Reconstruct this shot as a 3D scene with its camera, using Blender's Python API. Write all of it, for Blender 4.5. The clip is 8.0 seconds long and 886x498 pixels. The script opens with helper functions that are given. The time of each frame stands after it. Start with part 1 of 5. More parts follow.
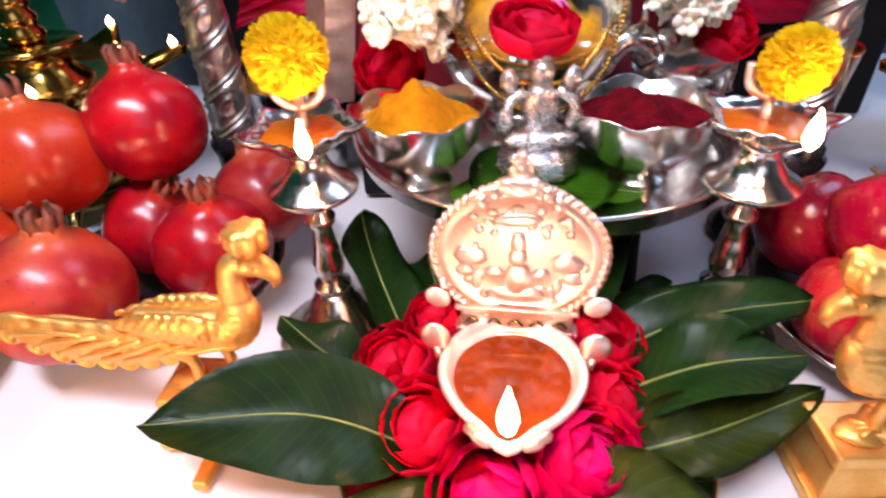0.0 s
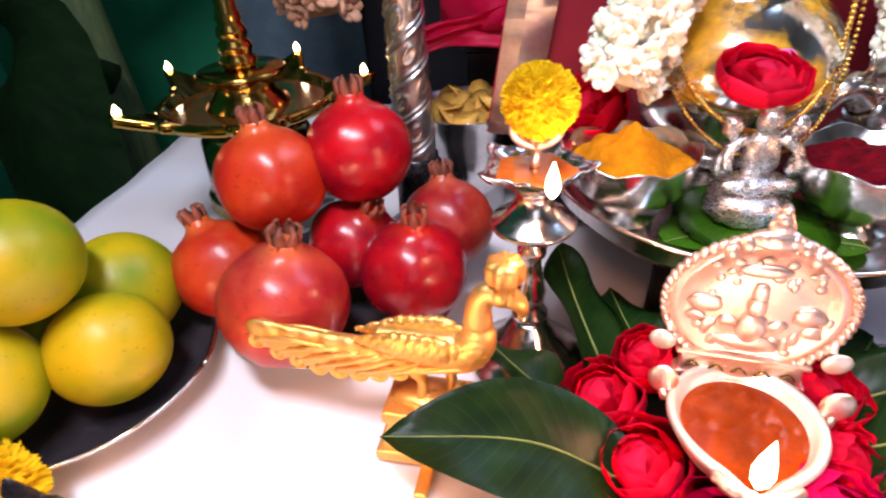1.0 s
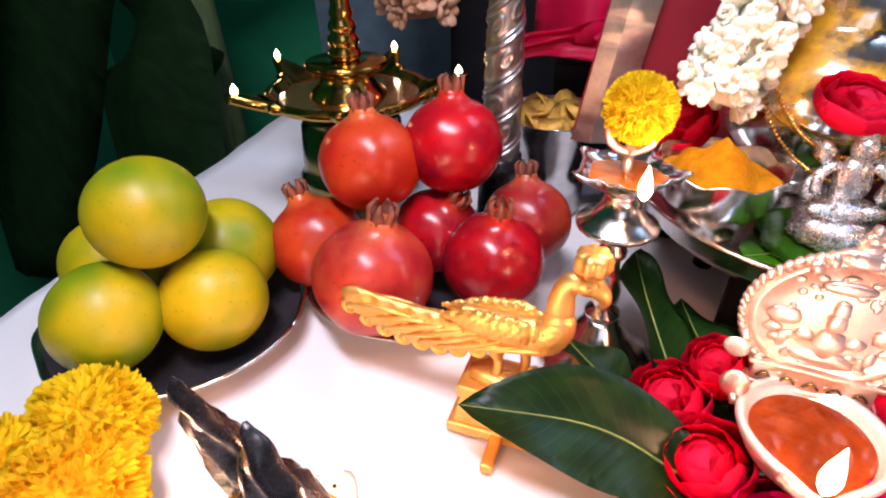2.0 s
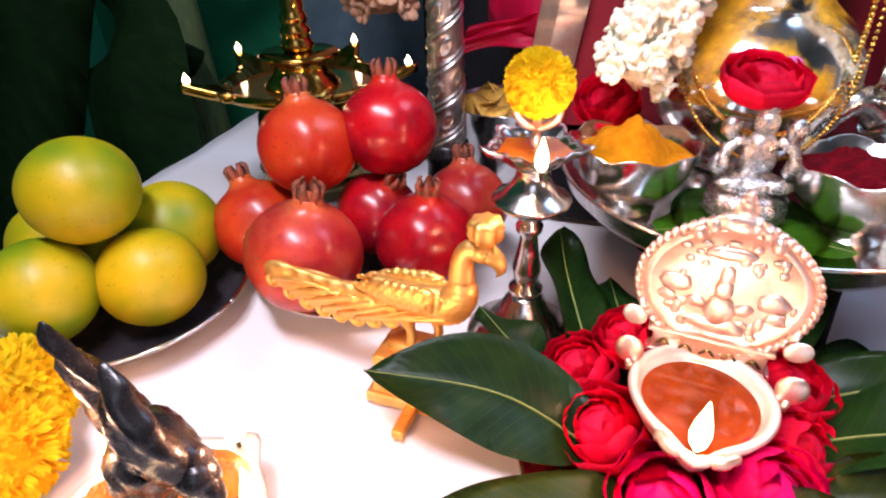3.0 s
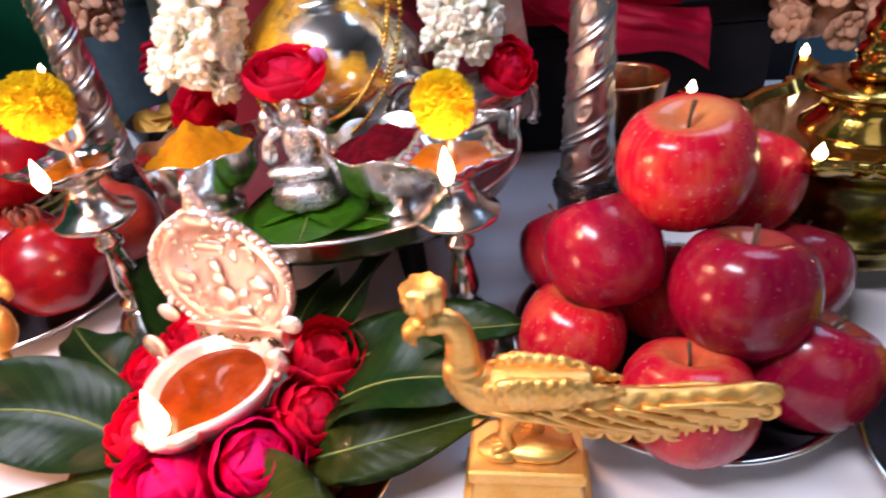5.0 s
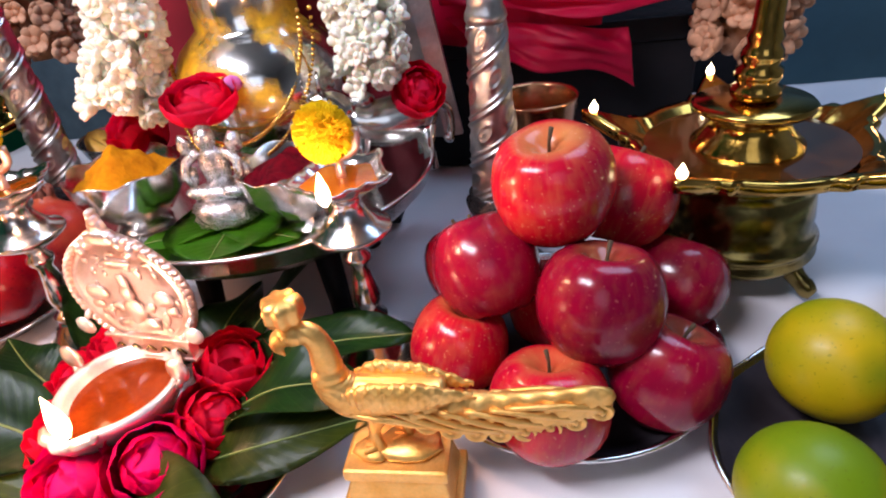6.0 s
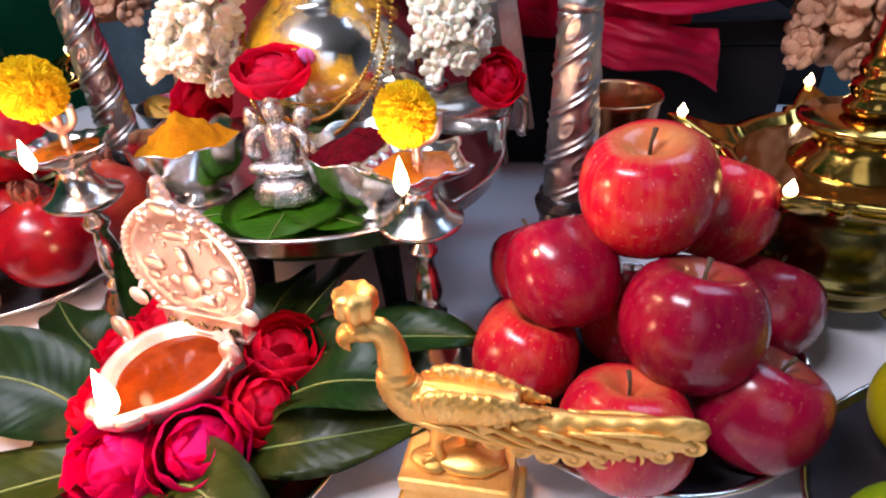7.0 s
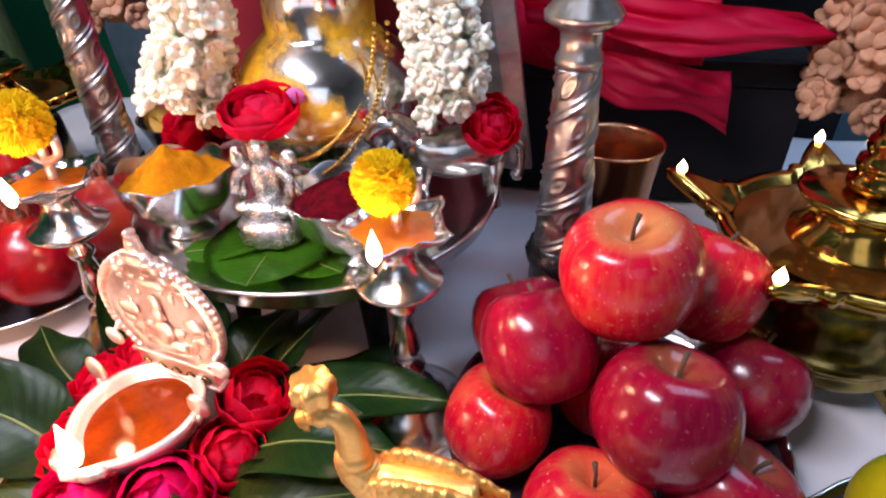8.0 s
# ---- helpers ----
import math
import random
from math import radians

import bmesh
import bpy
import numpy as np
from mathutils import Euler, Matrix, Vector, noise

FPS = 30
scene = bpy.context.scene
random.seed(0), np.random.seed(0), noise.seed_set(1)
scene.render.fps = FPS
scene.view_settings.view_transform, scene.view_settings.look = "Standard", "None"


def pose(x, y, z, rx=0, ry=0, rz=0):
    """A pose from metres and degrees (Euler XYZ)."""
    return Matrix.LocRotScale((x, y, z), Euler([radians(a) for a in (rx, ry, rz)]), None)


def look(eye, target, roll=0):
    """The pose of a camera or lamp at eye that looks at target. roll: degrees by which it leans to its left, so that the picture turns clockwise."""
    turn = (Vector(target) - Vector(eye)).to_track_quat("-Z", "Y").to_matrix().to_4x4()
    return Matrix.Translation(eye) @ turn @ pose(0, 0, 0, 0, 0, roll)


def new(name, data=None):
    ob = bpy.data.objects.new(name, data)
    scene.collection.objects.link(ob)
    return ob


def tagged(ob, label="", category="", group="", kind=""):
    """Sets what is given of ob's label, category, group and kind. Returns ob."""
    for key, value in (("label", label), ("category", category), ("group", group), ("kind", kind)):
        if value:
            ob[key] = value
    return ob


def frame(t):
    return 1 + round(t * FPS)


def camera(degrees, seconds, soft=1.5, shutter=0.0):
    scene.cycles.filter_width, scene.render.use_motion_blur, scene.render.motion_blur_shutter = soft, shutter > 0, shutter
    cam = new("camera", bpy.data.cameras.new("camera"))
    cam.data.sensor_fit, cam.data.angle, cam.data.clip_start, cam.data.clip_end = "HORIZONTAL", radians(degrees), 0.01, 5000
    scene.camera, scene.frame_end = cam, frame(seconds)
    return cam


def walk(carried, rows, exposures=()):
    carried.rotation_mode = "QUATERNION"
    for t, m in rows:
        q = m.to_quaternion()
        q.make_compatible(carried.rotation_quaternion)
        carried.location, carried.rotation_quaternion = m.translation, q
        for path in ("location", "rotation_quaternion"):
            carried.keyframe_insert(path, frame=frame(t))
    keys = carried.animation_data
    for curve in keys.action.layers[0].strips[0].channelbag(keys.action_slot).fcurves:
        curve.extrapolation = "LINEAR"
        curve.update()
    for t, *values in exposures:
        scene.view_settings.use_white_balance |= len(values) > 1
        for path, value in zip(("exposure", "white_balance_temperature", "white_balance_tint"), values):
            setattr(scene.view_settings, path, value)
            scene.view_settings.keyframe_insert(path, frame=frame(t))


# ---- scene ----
cam = camera(76.0, 8.0, soft=2.0, shutter=0.3)
PATH = [
    (0, (-0.007, 0.012, 0.281), (-0.053, 1.641, -0.878), -3.2),
    (0.5, (-0.054, 0.017, 0.3), (-0.219, 1.654, -0.838), -3.5),
    (1, (-0.096, 0.002, 0.303), (-0.377, 1.643, -0.804), -3.8),
    (1.5, (-0.12, -0.023, 0.3), (-0.503, 1.619, -0.777), -1.8),
    (1.7, (-0.123, -0.027, 0.305), (-0.537, 1.605, -0.774), -1.2),
    (2.8, (-0.061, -0.038, 0.298), (-0.555, 1.596, -0.744), -1.2),
    (3, (-0.05, -0.035, 0.292), (-0.539, 1.593, -0.761), -1.6),
    (3.5, (-0.031, -0.055, 0.285), (-0.479, 1.576, -0.782), -1.9),
    (4, (0.029, -0.059, 0.268), (-0.352, 1.59, -0.799), -1.9),
    (4.5, (0.121, -0.029, 0.267), (-0.181, 1.642, -0.79), -4.0),
    (5, (0.199, -0.005, 0.286), (-0.07, 1.657, -0.794), -6.8),
    (5.2, (0.226, 0.001, 0.289), (-0.039, 1.661, -0.794), -7.5),
    (6.3, (0.274, -0.029, 0.305), (-0.023, 1.642, -0.754), -7.3),
    (6.5, (0.264, -0.035, 0.309), (-0.079, 1.626, -0.751), -6.9),
    (7, (0.241, 0.001, 0.29), (-0.132, 1.645, -0.787), -4.2),
    (7.5, (0.255, 0.024, 0.293), (-0.135, 1.649, -0.807), -2.3),
    (8, (0.257, 0.037, 0.324), (-0.161, 1.641, -0.796), -2.0),
]
walk(cam, [(t, look(eye, target, roll)) for t, eye, target, roll in PATH], [(0.0, 0.4, 6350, 23), (8.0, 0.4, 6350, 23)])

# ---------------------------------------------------------------- world, lamps, exposure
world = bpy.data.worlds.new("room_dusk")
scene.world = world
world.use_nodes = True
world.node_tree.nodes["Background"].inputs[0].default_value = (0.55, 0.68, 0.9, 1)
world.node_tree.nodes["Background"].inputs[1].default_value = 0.005


def area_lamp(name, eye, target, sx, sy, watts, colour):
    data = bpy.data.lights.new(name, "AREA")
    data.shape, data.size, data.size_y, data.energy, data.color = "RECTANGLE", sx, sy, watts, colour
    ob = new(name, data)
    ob.matrix_world = look(eye, target)
    return ob


# unseen cool key light added low above the table, set for brightness and falloff
area_lamp("tube_lamp_light", (-0.2, -0.06, 0.95), (0.03, 0.28, 0.05), 0.5, 0.12, 10.0, (0.88, 0.93, 1.0))
# added blue fill from the right rear that tints and brightens the back cloth
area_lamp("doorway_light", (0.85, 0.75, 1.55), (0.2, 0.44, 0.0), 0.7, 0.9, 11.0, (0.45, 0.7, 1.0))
# added fill behind the viewer for silver reflections and the figures' fronts
area_lamp("window_light", (0.35, -1.6, 1.15), (0.1, 0.4, 0.0), 0.9, 1.1, 3.2, (0.75, 0.88, 1.0))


def flame_light(x, y, z, watts, size=0.006):
    data = bpy.data.lights.new("flame_light", "POINT")
    data.energy, data.color, data.shadow_soft_size = watts, (1.0, 0.5, 0.27), size
    new("flame_light", data).location = (x, y, z)


# ---------------------------------------------------------------- materials
def nodes_of(name):
    mat = bpy.data.materials.new(name)
    mat.use_nodes = True
    nt = mat.node_tree
    return mat, nt, nt.nodes["Principled BSDF"]


def lk(nt, a, b):
    nt.links.new(a, b)


def tex(nt, scale, detail=4.0, rough=0.55, kind="ShaderNodeTexNoise", coord="Object", stretch=None):
    co = nt.nodes.new("ShaderNodeTexCoord")
    n = nt.nodes.new(kind)
    n.inputs["Scale"].default_value = scale
    if kind == "ShaderNodeTexNoise":
        n.inputs["Detail"].default_value = detail
        n.inputs["Roughness"].default_value = rough
    src = co.outputs[coord]
    if stretch:
        mp = nt.nodes.new("ShaderNodeMapping")
        mp.inputs["Scale"].default_value = stretch
        lk(nt, src, mp.inputs[0])
        src = mp.outputs[0]
    lk(nt, src, n.inputs["Vector"])
    return n


def ramp(nt, src, stops):
    r = nt.nodes.new("ShaderNodeValToRGB")
    el = r.color_ramp.elements
    while len(el) < len(stops):
        el.new(0.5)
    for e, (p, c) in zip(el, stops):
        e.position, e.color = p, (*c, 1) if len(c) == 3 else c
    lk(nt, src, r.inputs[0])
    return r.outputs[0]


def blend(nt, fac, a, b, mode="MIX"):
    m = nt.nodes.new("ShaderNodeMix")
    m.data_type, m.blend_type = "RGBA", mode
    for val, slot in ((fac, 0), (a, 6), (b, 7)):
        if hasattr(val, "links"):
            lk(nt, val, m.inputs[slot])
        else:
            m.inputs[slot].default_value = val if slot == 0 else (*val, 1)
    return m.outputs[2]


def bump(nt, bsdf, src, strength, dist):
    b = nt.nodes.new("ShaderNodeBump")
    b.inputs["Strength"].default_value, b.inputs["Distance"].default_value = strength, dist
    lk(nt, src, b.inputs["Height"])
    lk(nt, b.outputs[0], bsdf.inputs["Normal"])


def plain(name, c1, c2, rough=0.5, metal=0.0, scale=60.0, relief=0.0, dist=0.001, coat=0.0, sheen=0.0, sub=0.0, rough2=None, stretch=None, shade=0.0):
    """Two-tone surface: coarse blotches and fine grain, with uneven gloss and relief."""
    mat, nt, b = nodes_of(name)
    n1, n2 = tex(nt, scale, stretch=stretch), tex(nt, scale * 7, stretch=stretch)
    col = ramp(nt, n1.outputs[0], [(0.32, c1), (0.68, c2)])
    grain = ramp(nt, n2.outputs[0], [(0.3, (0.86, 0.86, 0.86)), (0.7, (1, 1, 1))])
    col = blend(nt, 1.0, col, grain, "MULTIPLY")
    if shade:
        info = nt.nodes.new("ShaderNodeObjectInfo")
        hsv = nt.nodes.new("ShaderNodeHueSaturation")
        mr = nt.nodes.new("ShaderNodeMapRange")
        mr.inputs[3].default_value, mr.inputs[4].default_value = 1 - shade, 1 + shade
        lk(nt, info.outputs["Random"], mr.inputs[0])
        lk(nt, mr.outputs[0], hsv.inputs["Value"])
        lk(nt, col, hsv.inputs["Color"])
        col = hsv.outputs[0]
    lk(nt, col, b.inputs["Base Color"])
    b.inputs["Metallic"].default_value = metal
    b.inputs["Coat Weight"].default_value = coat
    b.inputs["Coat Roughness"].default_value = 0.12
    b.inputs["Sheen Weight"].default_value = sheen
    if sub:
        b.inputs["Subsurface Weight"].default_value = sub
        b.inputs["Subsurface Radius"].default_value = (0.004, 0.0015, 0.0008)
    if rough2 is None:
        rough2 = min(1.0, rough * 1.35)
    mr = nt.nodes.new("ShaderNodeMapRange")
    mr.inputs[1].default_value, mr.inputs[2].default_value = 0.3, 0.7
    mr.inputs[3].default_value, mr.inputs[4].default_value = rough, rough2
    lk(nt, n2.outputs[0], mr.inputs[0])
    lk(nt, mr.outputs[0], b.inputs["Roughness"])
    if relief:
        bump(nt, b, n2.outputs[0], relief, dist)
    return mat


SILVER = plain("silver", (0.86, 0.83, 0.8), (0.7, 0.67, 0.63), 0.14, 1.0, 45, 0.1, 0.0006, rough2=0.24)
SILVER_CHASED = plain("chased_silver", (0.82, 0.81, 0.8), (0.52, 0.5, 0.5), 0.2, 1.0, 160, 0.35, 0.0012, rough2=0.34)
SILVER_DARK = plain("tarnished_silver", (0.05, 0.042, 0.042), (0.022, 0.018, 0.019), 0.22, 0.6, 90, 0.12, 0.0006)
# silver for lamp parts, the flames' warm light mixed into its base colour
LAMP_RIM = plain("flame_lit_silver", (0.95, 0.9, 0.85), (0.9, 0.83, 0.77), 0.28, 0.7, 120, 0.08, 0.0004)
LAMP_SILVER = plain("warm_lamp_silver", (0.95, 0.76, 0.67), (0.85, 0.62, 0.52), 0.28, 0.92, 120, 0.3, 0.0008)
STEEL = plain("steel_plate", (0.7, 0.69, 0.68), (0.55, 0.54, 0.54), 0.16, 1.0, 30, 0.05, 0.0004)
# dark reflections inside the fruit plates, put into the base colour
STEEL_REFLECTION = plain("dark_plate_inside", (0.04, 0.03, 0.035), (0.02, 0.015, 0.02), 0.5, 0.0, 30)
SILVER_SHAFT = plain("embossed_silver", (0.8, 0.77, 0.74), (0.55, 0.52, 0.5), 0.28, 1.0, 40, 0.04, 0.0004, rough2=0.36)
BRASS = plain("brass", (0.66, 0.39, 0.09), (0.42, 0.23, 0.04), 0.1, 1.0, 40, 0.1, 0.0006, rough2=0.2)
BRASS_DEEP = plain("darkened_brass", (0.34, 0.25, 0.08), (0.17, 0.12, 0.04), 0.18, 1.0, 50, 0.12, 0.0006)
GILT = plain("gilt_metal", (0.96, 0.56, 0.17), (0.85, 0.42, 0.085), 0.34, 0.8, 70, 0.3, 0.0007, rough2=0.5)
GOLD = plain("gold_chain", (0.95, 0.62, 0.16), (0.85, 0.5, 0.1), 0.18, 1.0, 90)
COPPER = plain("copper", (0.75, 0.36, 0.18), (0.55, 0.24, 0.11), 0.2, 1.0, 40)
OIL = plain("lamp_oil", (0.24, 0.034, 0.002), (0.15, 0.018, 0.002), 0.08, 0.0, 70, coat=0.0, rough2=0.07)
OIL_PALE = plain("ghee", (0.6, 0.17, 0.006), (0.36, 0.06, 0.003), 0.05, 0.0, 55, 0.7, 0.004, coat=1.0, rough2=0.1)
AMBER = plain("amber_lamp_oil", (0.5, 0.15, 0.006), (0.36, 0.08, 0.003), 0.05, 0.0, 60, coat=0.6, rough2=0.08)
WICK = plain("charred_wick", (0.05, 0.04, 0.035), (0.02, 0.018, 0.016), 0.9)
ROSE = plain("rose_petal", (0.96, 0.012, 0.085), (0.88, 0.008, 0.055), 0.6, 0, 60, 0.12, 0.0006, sub=0.3, shade=0.18)
ROSE_PINK = plain("pink_rose_petal", (0.97, 0.006, 0.24), (0.9, 0.004, 0.17), 0.6, 0, 60, 0.12, 0.0006, sub=0.3, shade=0.18)
MARIGOLD = plain("marigold_floret", (0.97, 0.74, 0.008), (0.95, 0.64, 0.006), 0.6, 0, 90, sub=0.3)
MARIGOLD_ORANGE = plain("orange_marigold_floret", (0.96, 0.66, 0.008), (0.92, 0.52, 0.006), 0.6, 0, 90, sub=0.08)
JASMINE = plain("jasmine_petal", (0.93, 0.91, 0.78), (0.88, 0.85, 0.68), 0.75, 0, 120, sub=0.3, shade=0.05)
DRIED = plain("dried_flower", (0.68, 0.38, 0.24), (0.42, 0.19, 0.1), 0.85, 0, 80, shade=0.25)
CALYX = plain("calyx_green", (0.1, 0.17, 0.03), (0.06, 0.11, 0.02), 0.6)
TURMERIC = plain("turmeric_powder", (0.7, 0.26, 0.003), (0.5, 0.16, 0.002), 0.95, 0, 110, 0.6, 0.003)
VERMILION = plain("vermilion_powder", (0.24, 0.004, 0.013), (0.1, 0.002, 0.007), 0.85, 0, 110, 0.9, 0.004)
CHIPS = plain("dried_banana_slice", (0.75, 0.42, 0.06), (0.55, 0.25, 0.03), 0.5, 0, 80, 0.3, 0.001)
WALL = plain("wall_paint", (0.14, 0.27, 0.32), (0.1, 0.2, 0.25), 0.75, 0, 3, 0.1, 0.002)
GREEN_WALL = plain("green_wall_paint", (0.02, 0.3, 0.14), (0.015, 0.22, 0.1), 0.7, 0, 3, 0.1, 0.002)
FLOOR = plain("dark_floor", (0.06, 0.05, 0.05), (0.03, 0.025, 0.025), 0.4, 0, 4)
BLACK = plain("black_lacquer", (0.012, 0.01, 0.012), (0.006, 0.006, 0.007), 0.5, 0, 12)
BLUE_CLOTH = plain("slate_cloth", (0.09, 0.14, 0.17), (0.05, 0.085, 0.11), 0.85, 0, 14, 0.3, 0.002)
# leaf colour halved to carry the shade of the back corner
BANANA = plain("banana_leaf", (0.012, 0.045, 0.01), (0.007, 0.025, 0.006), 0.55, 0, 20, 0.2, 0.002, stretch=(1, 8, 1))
STALK = plain("banana_stalk", (0.12, 0.16, 0.05), (0.06, 0.09, 0.03), 0.6, 0, 25, 0.2, 0.002, stretch=(4, 4, 1))
PALE_WALL = plain("pale_wall_paint", (0.6, 0.62, 0.62), (0.5, 0.52, 0.52), 0.8, 0, 3)
PLASTER = plain("ceiling_plaster", (0.75, 0.74, 0.72), (0.66, 0.65, 0.63), 0.8, 0, 3)
WOOD = plain("table_wood", (0.2, 0.11, 0.05), (0.12, 0.06, 0.03), 0.5, 0, 10, 0.2, 0.001, stretch=(1, 8, 8))


def cloth_material(name, c1, c2, thread, rough, sheen):
    mat, nt, b = nodes_of(name)
    n = tex(nt, 5, 6)
    w = tex(nt, thread, 2)
    col = ramp(nt, n.outputs[0], [(0.3, c1), (0.7, c2)])
    lk(nt, col, b.inputs["Base Color"])
    b.inputs["Roughness"].default_value = rough
    b.inputs["Sheen Weight"].default_value = sheen
    bump(nt, b, w.outputs[0], 0.25, 0.0006)
    return mat


WHITE_CLOTH = cloth_material("white_tablecloth", (0.8, 0.76, 0.76), (0.72, 0.68, 0.7), 900, 0.6, 0.2)
RED_SILK = cloth_material("crimson_silk", (0.94, 0.003, 0.1), (0.74, 0.002, 0.05), 700, 0.5, 0.02)
# darker copy of the crimson silk, with the shade behind the pot in its colour
SHADED_SILK = cloth_material("maroon_silk", (0.3, 0.002, 0.016), (0.17, 0.001, 0.01), 700, 0.6, 0.0)


def fruit_material(name, base, blush, pole, speck, speck_amount, rough, streaks=0.0, coat=0.3, lum=0.12, pole_from=0.018, mottle=0.15, patch=24):
    """Fruit skin: a base colour with a blush in broad patches, paler towards the stalk, streaks that run from pole to pole, and specks."""
    mat, nt, b = nodes_of(name)
    co = nt.nodes.new("ShaderNodeTexCoord")
    info = nt.nodes.new("ShaderNodeObjectInfo")
    add = nt.nodes.new("ShaderNodeVectorMath")
    add.operation = "ADD"
    mul = nt.nodes.new("ShaderNodeVectorMath")
    mul.operation = "SCALE"
    mul.inputs[0].default_value = (3.1, 5.7, 2.3)
    lk(nt, info.outputs["Random"], mul.inputs["Scale"])
    lk(nt, co.outputs["Object"], add.inputs[0])
    lk(nt, mul.outputs[0], add.inputs[1])
    big = nt.nodes.new("ShaderNodeTexNoise")
    big.inputs["Scale"].default_value, big.inputs["Detail"].default_value = patch, 3
    lk(nt, add.outputs[0], big.inputs["Vector"])
    col = blend(nt, ramp(nt, big.outputs[0], [(0.38, (0, 0, 0)), (0.64, (1, 1, 1))]), base, blush)
    sep = nt.nodes.new("ShaderNodeSeparateXYZ")
    lk(nt, co.outputs["Object"], sep.inputs[0])
    if streaks:
        at = nt.nodes.new("ShaderNodeMath")
        at.operation = "ARCTAN2"
        lk(nt, sep.outputs[1], at.inputs[0])
        lk(nt, sep.outputs[0], at.inputs[1])
        cmb = nt.nodes.new("ShaderNodeCombineXYZ")
        lk(nt, at.outputs[0], cmb.inputs[0])
        lk(nt, info.outputs["Random"], cmb.inputs[2])
        zz = nt.nodes.new("ShaderNodeMath")
        zz.operation = "MULTIPLY"
        zz.inputs[1].default_value = 9
        lk(nt, sep.outputs[2], zz.inputs[0])
        lk(nt, zz.outputs[0], cmb.inputs[1])
        st = nt.nodes.new("ShaderNodeTexNoise")
        st.inputs["Scale"].default_value, st.inputs["Detail"].default_value = 9, 5
        lk(nt, cmb.outputs[0], st.inputs["Vector"])
        fac = ramp(nt, st.outputs[0], [(0.47, (0, 0, 0)), (0.75, (streaks,) * 3)])
        col = blend(nt, fac, col, pole)
    soft = nt.nodes.new("ShaderNodeTexNoise")
    soft.inputs["Scale"].default_value, soft.inputs["Detail"].default_value = 60, 6
    lk(nt, add.outputs[0], soft.inputs["Vector"])
    col = blend(nt, ramp(nt, soft.outputs[0], [(0.5, (0, 0, 0)), (0.75, (mottle, mottle, mottle))]), col, pole)
    # paler round the stalk
    pf = nt.nodes.new("ShaderNodeMapRange")
    pf.inputs[1].default_value, pf.inputs[2].default_value = pole_from, pole_from + 0.02
    pf.inputs[3].default_value, pf.inputs[4].default_value = 0.0, 0.85
    wob = nt.nodes.new("ShaderNodeMath")
    wob.operation = "MULTIPLY_ADD"
    wob.inputs[1].default_value, wob.inputs[2].default_value = 0.022, -0.011
    lk(nt, big.outputs[0], wob.inputs[0])
    flat = nt.nodes.new("ShaderNodeVectorMath")
    flat.operation = "MULTIPLY"
    flat.inputs[1].default_value = (0.9, 0.9, 0)
    lk(nt, co.outputs["Object"], flat.inputs[0])
    off_axis = nt.nodes.new("ShaderNodeVectorMath")
    off_axis.operation = "LENGTH"
    lk(nt, flat.outputs[0], off_axis.inputs[0])
    high = nt.nodes.new("ShaderNodeMath")
    high.operation = "SUBTRACT"
    lk(nt, sep.outputs[2], high.inputs[0])
    lk(nt, off_axis.outputs["Value"], high.inputs[1])
    wz = nt.nodes.new("ShaderNodeMath")
    lk(nt, high.outputs[0], wz.inputs[0])
    lk(nt, wob.outputs[0], wz.inputs[1])
    lk(nt, wz.outputs[0], pf.inputs[0])
    col = blend(nt, pf.outputs[0], col, pole)
    sp = nt.nodes.new("ShaderNodeTexNoise")
    sp.inputs["Scale"].default_value, sp.inputs["Detail"].default_value = 420, 1
    lk(nt, add.outputs[0], sp.inputs["Vector"])
    col = blend(nt, ramp(nt, sp.outputs[0], [(0.68, (0, 0, 0)), (0.74, (speck_amount,) * 3)]), col, speck)
    hsv = nt.nodes.new("ShaderNodeHueSaturation")
    mr = nt.nodes.new("ShaderNodeMapRange")
    mr.inputs[3].default_value, mr.inputs[4].default_value = 1 - lum, 1 + lum
    lk(nt, info.outputs["Random"], mr.inputs[0])
    lk(nt, mr.outputs[0], hsv.inputs["Value"])
    lk(nt, col, hsv.inputs["Color"])
    lk(nt, hsv.outputs[0], b.inputs["Base Color"])
    b.inputs["Roughness"].default_value = rough
    b.inputs["Coat Weight"].default_value = coat * 0.5
    b.inputs["Specular IOR Level"].default_value = 0.32
    b.inputs["Coat Roughness"].default_value = 0.14
    b.inputs["Subsurface Weight"].default_value = 0.05
    b.inputs["Subsurface Radius"].default_value = (0.006, 0.002, 0.001)
    fine = nt.nodes.new("ShaderNodeTexNoise")
    fine.inputs["Scale"].default_value = 300
    lk(nt, add.outputs[0], fine.inputs["Vector"])
    bump(nt, b, fine.outputs[0], 0.12, 0.0008)
    return mat


POM_ORANGE = fruit_material("orange_red_pomegranate_skin", (0.5, 0.045, 0.009), (0.4, 0.012, 0.007), (0.6, 0.14, 0.03), (0.12, 0.015, 0.006), 0.7, 0.3, mottle=0.35, patch=30)
POM_RED = fruit_material("red_pomegranate_skin", (0.42, 0.004, 0.008), (0.19, 0.002, 0.012), (0.5, 0.03, 0.012), (0.06, 0.006, 0.006), 0.9, 0.26, mottle=0.25, patch=26)
POM_PINK = fruit_material("pinkish_pomegranate_skin", (0.42, 0.04, 0.018), (0.26, 0.007, 0.012), (0.5, 0.11, 0.04), (0.1, 0.012, 0.01), 0.7, 0.32, mottle=0.4, patch=26)
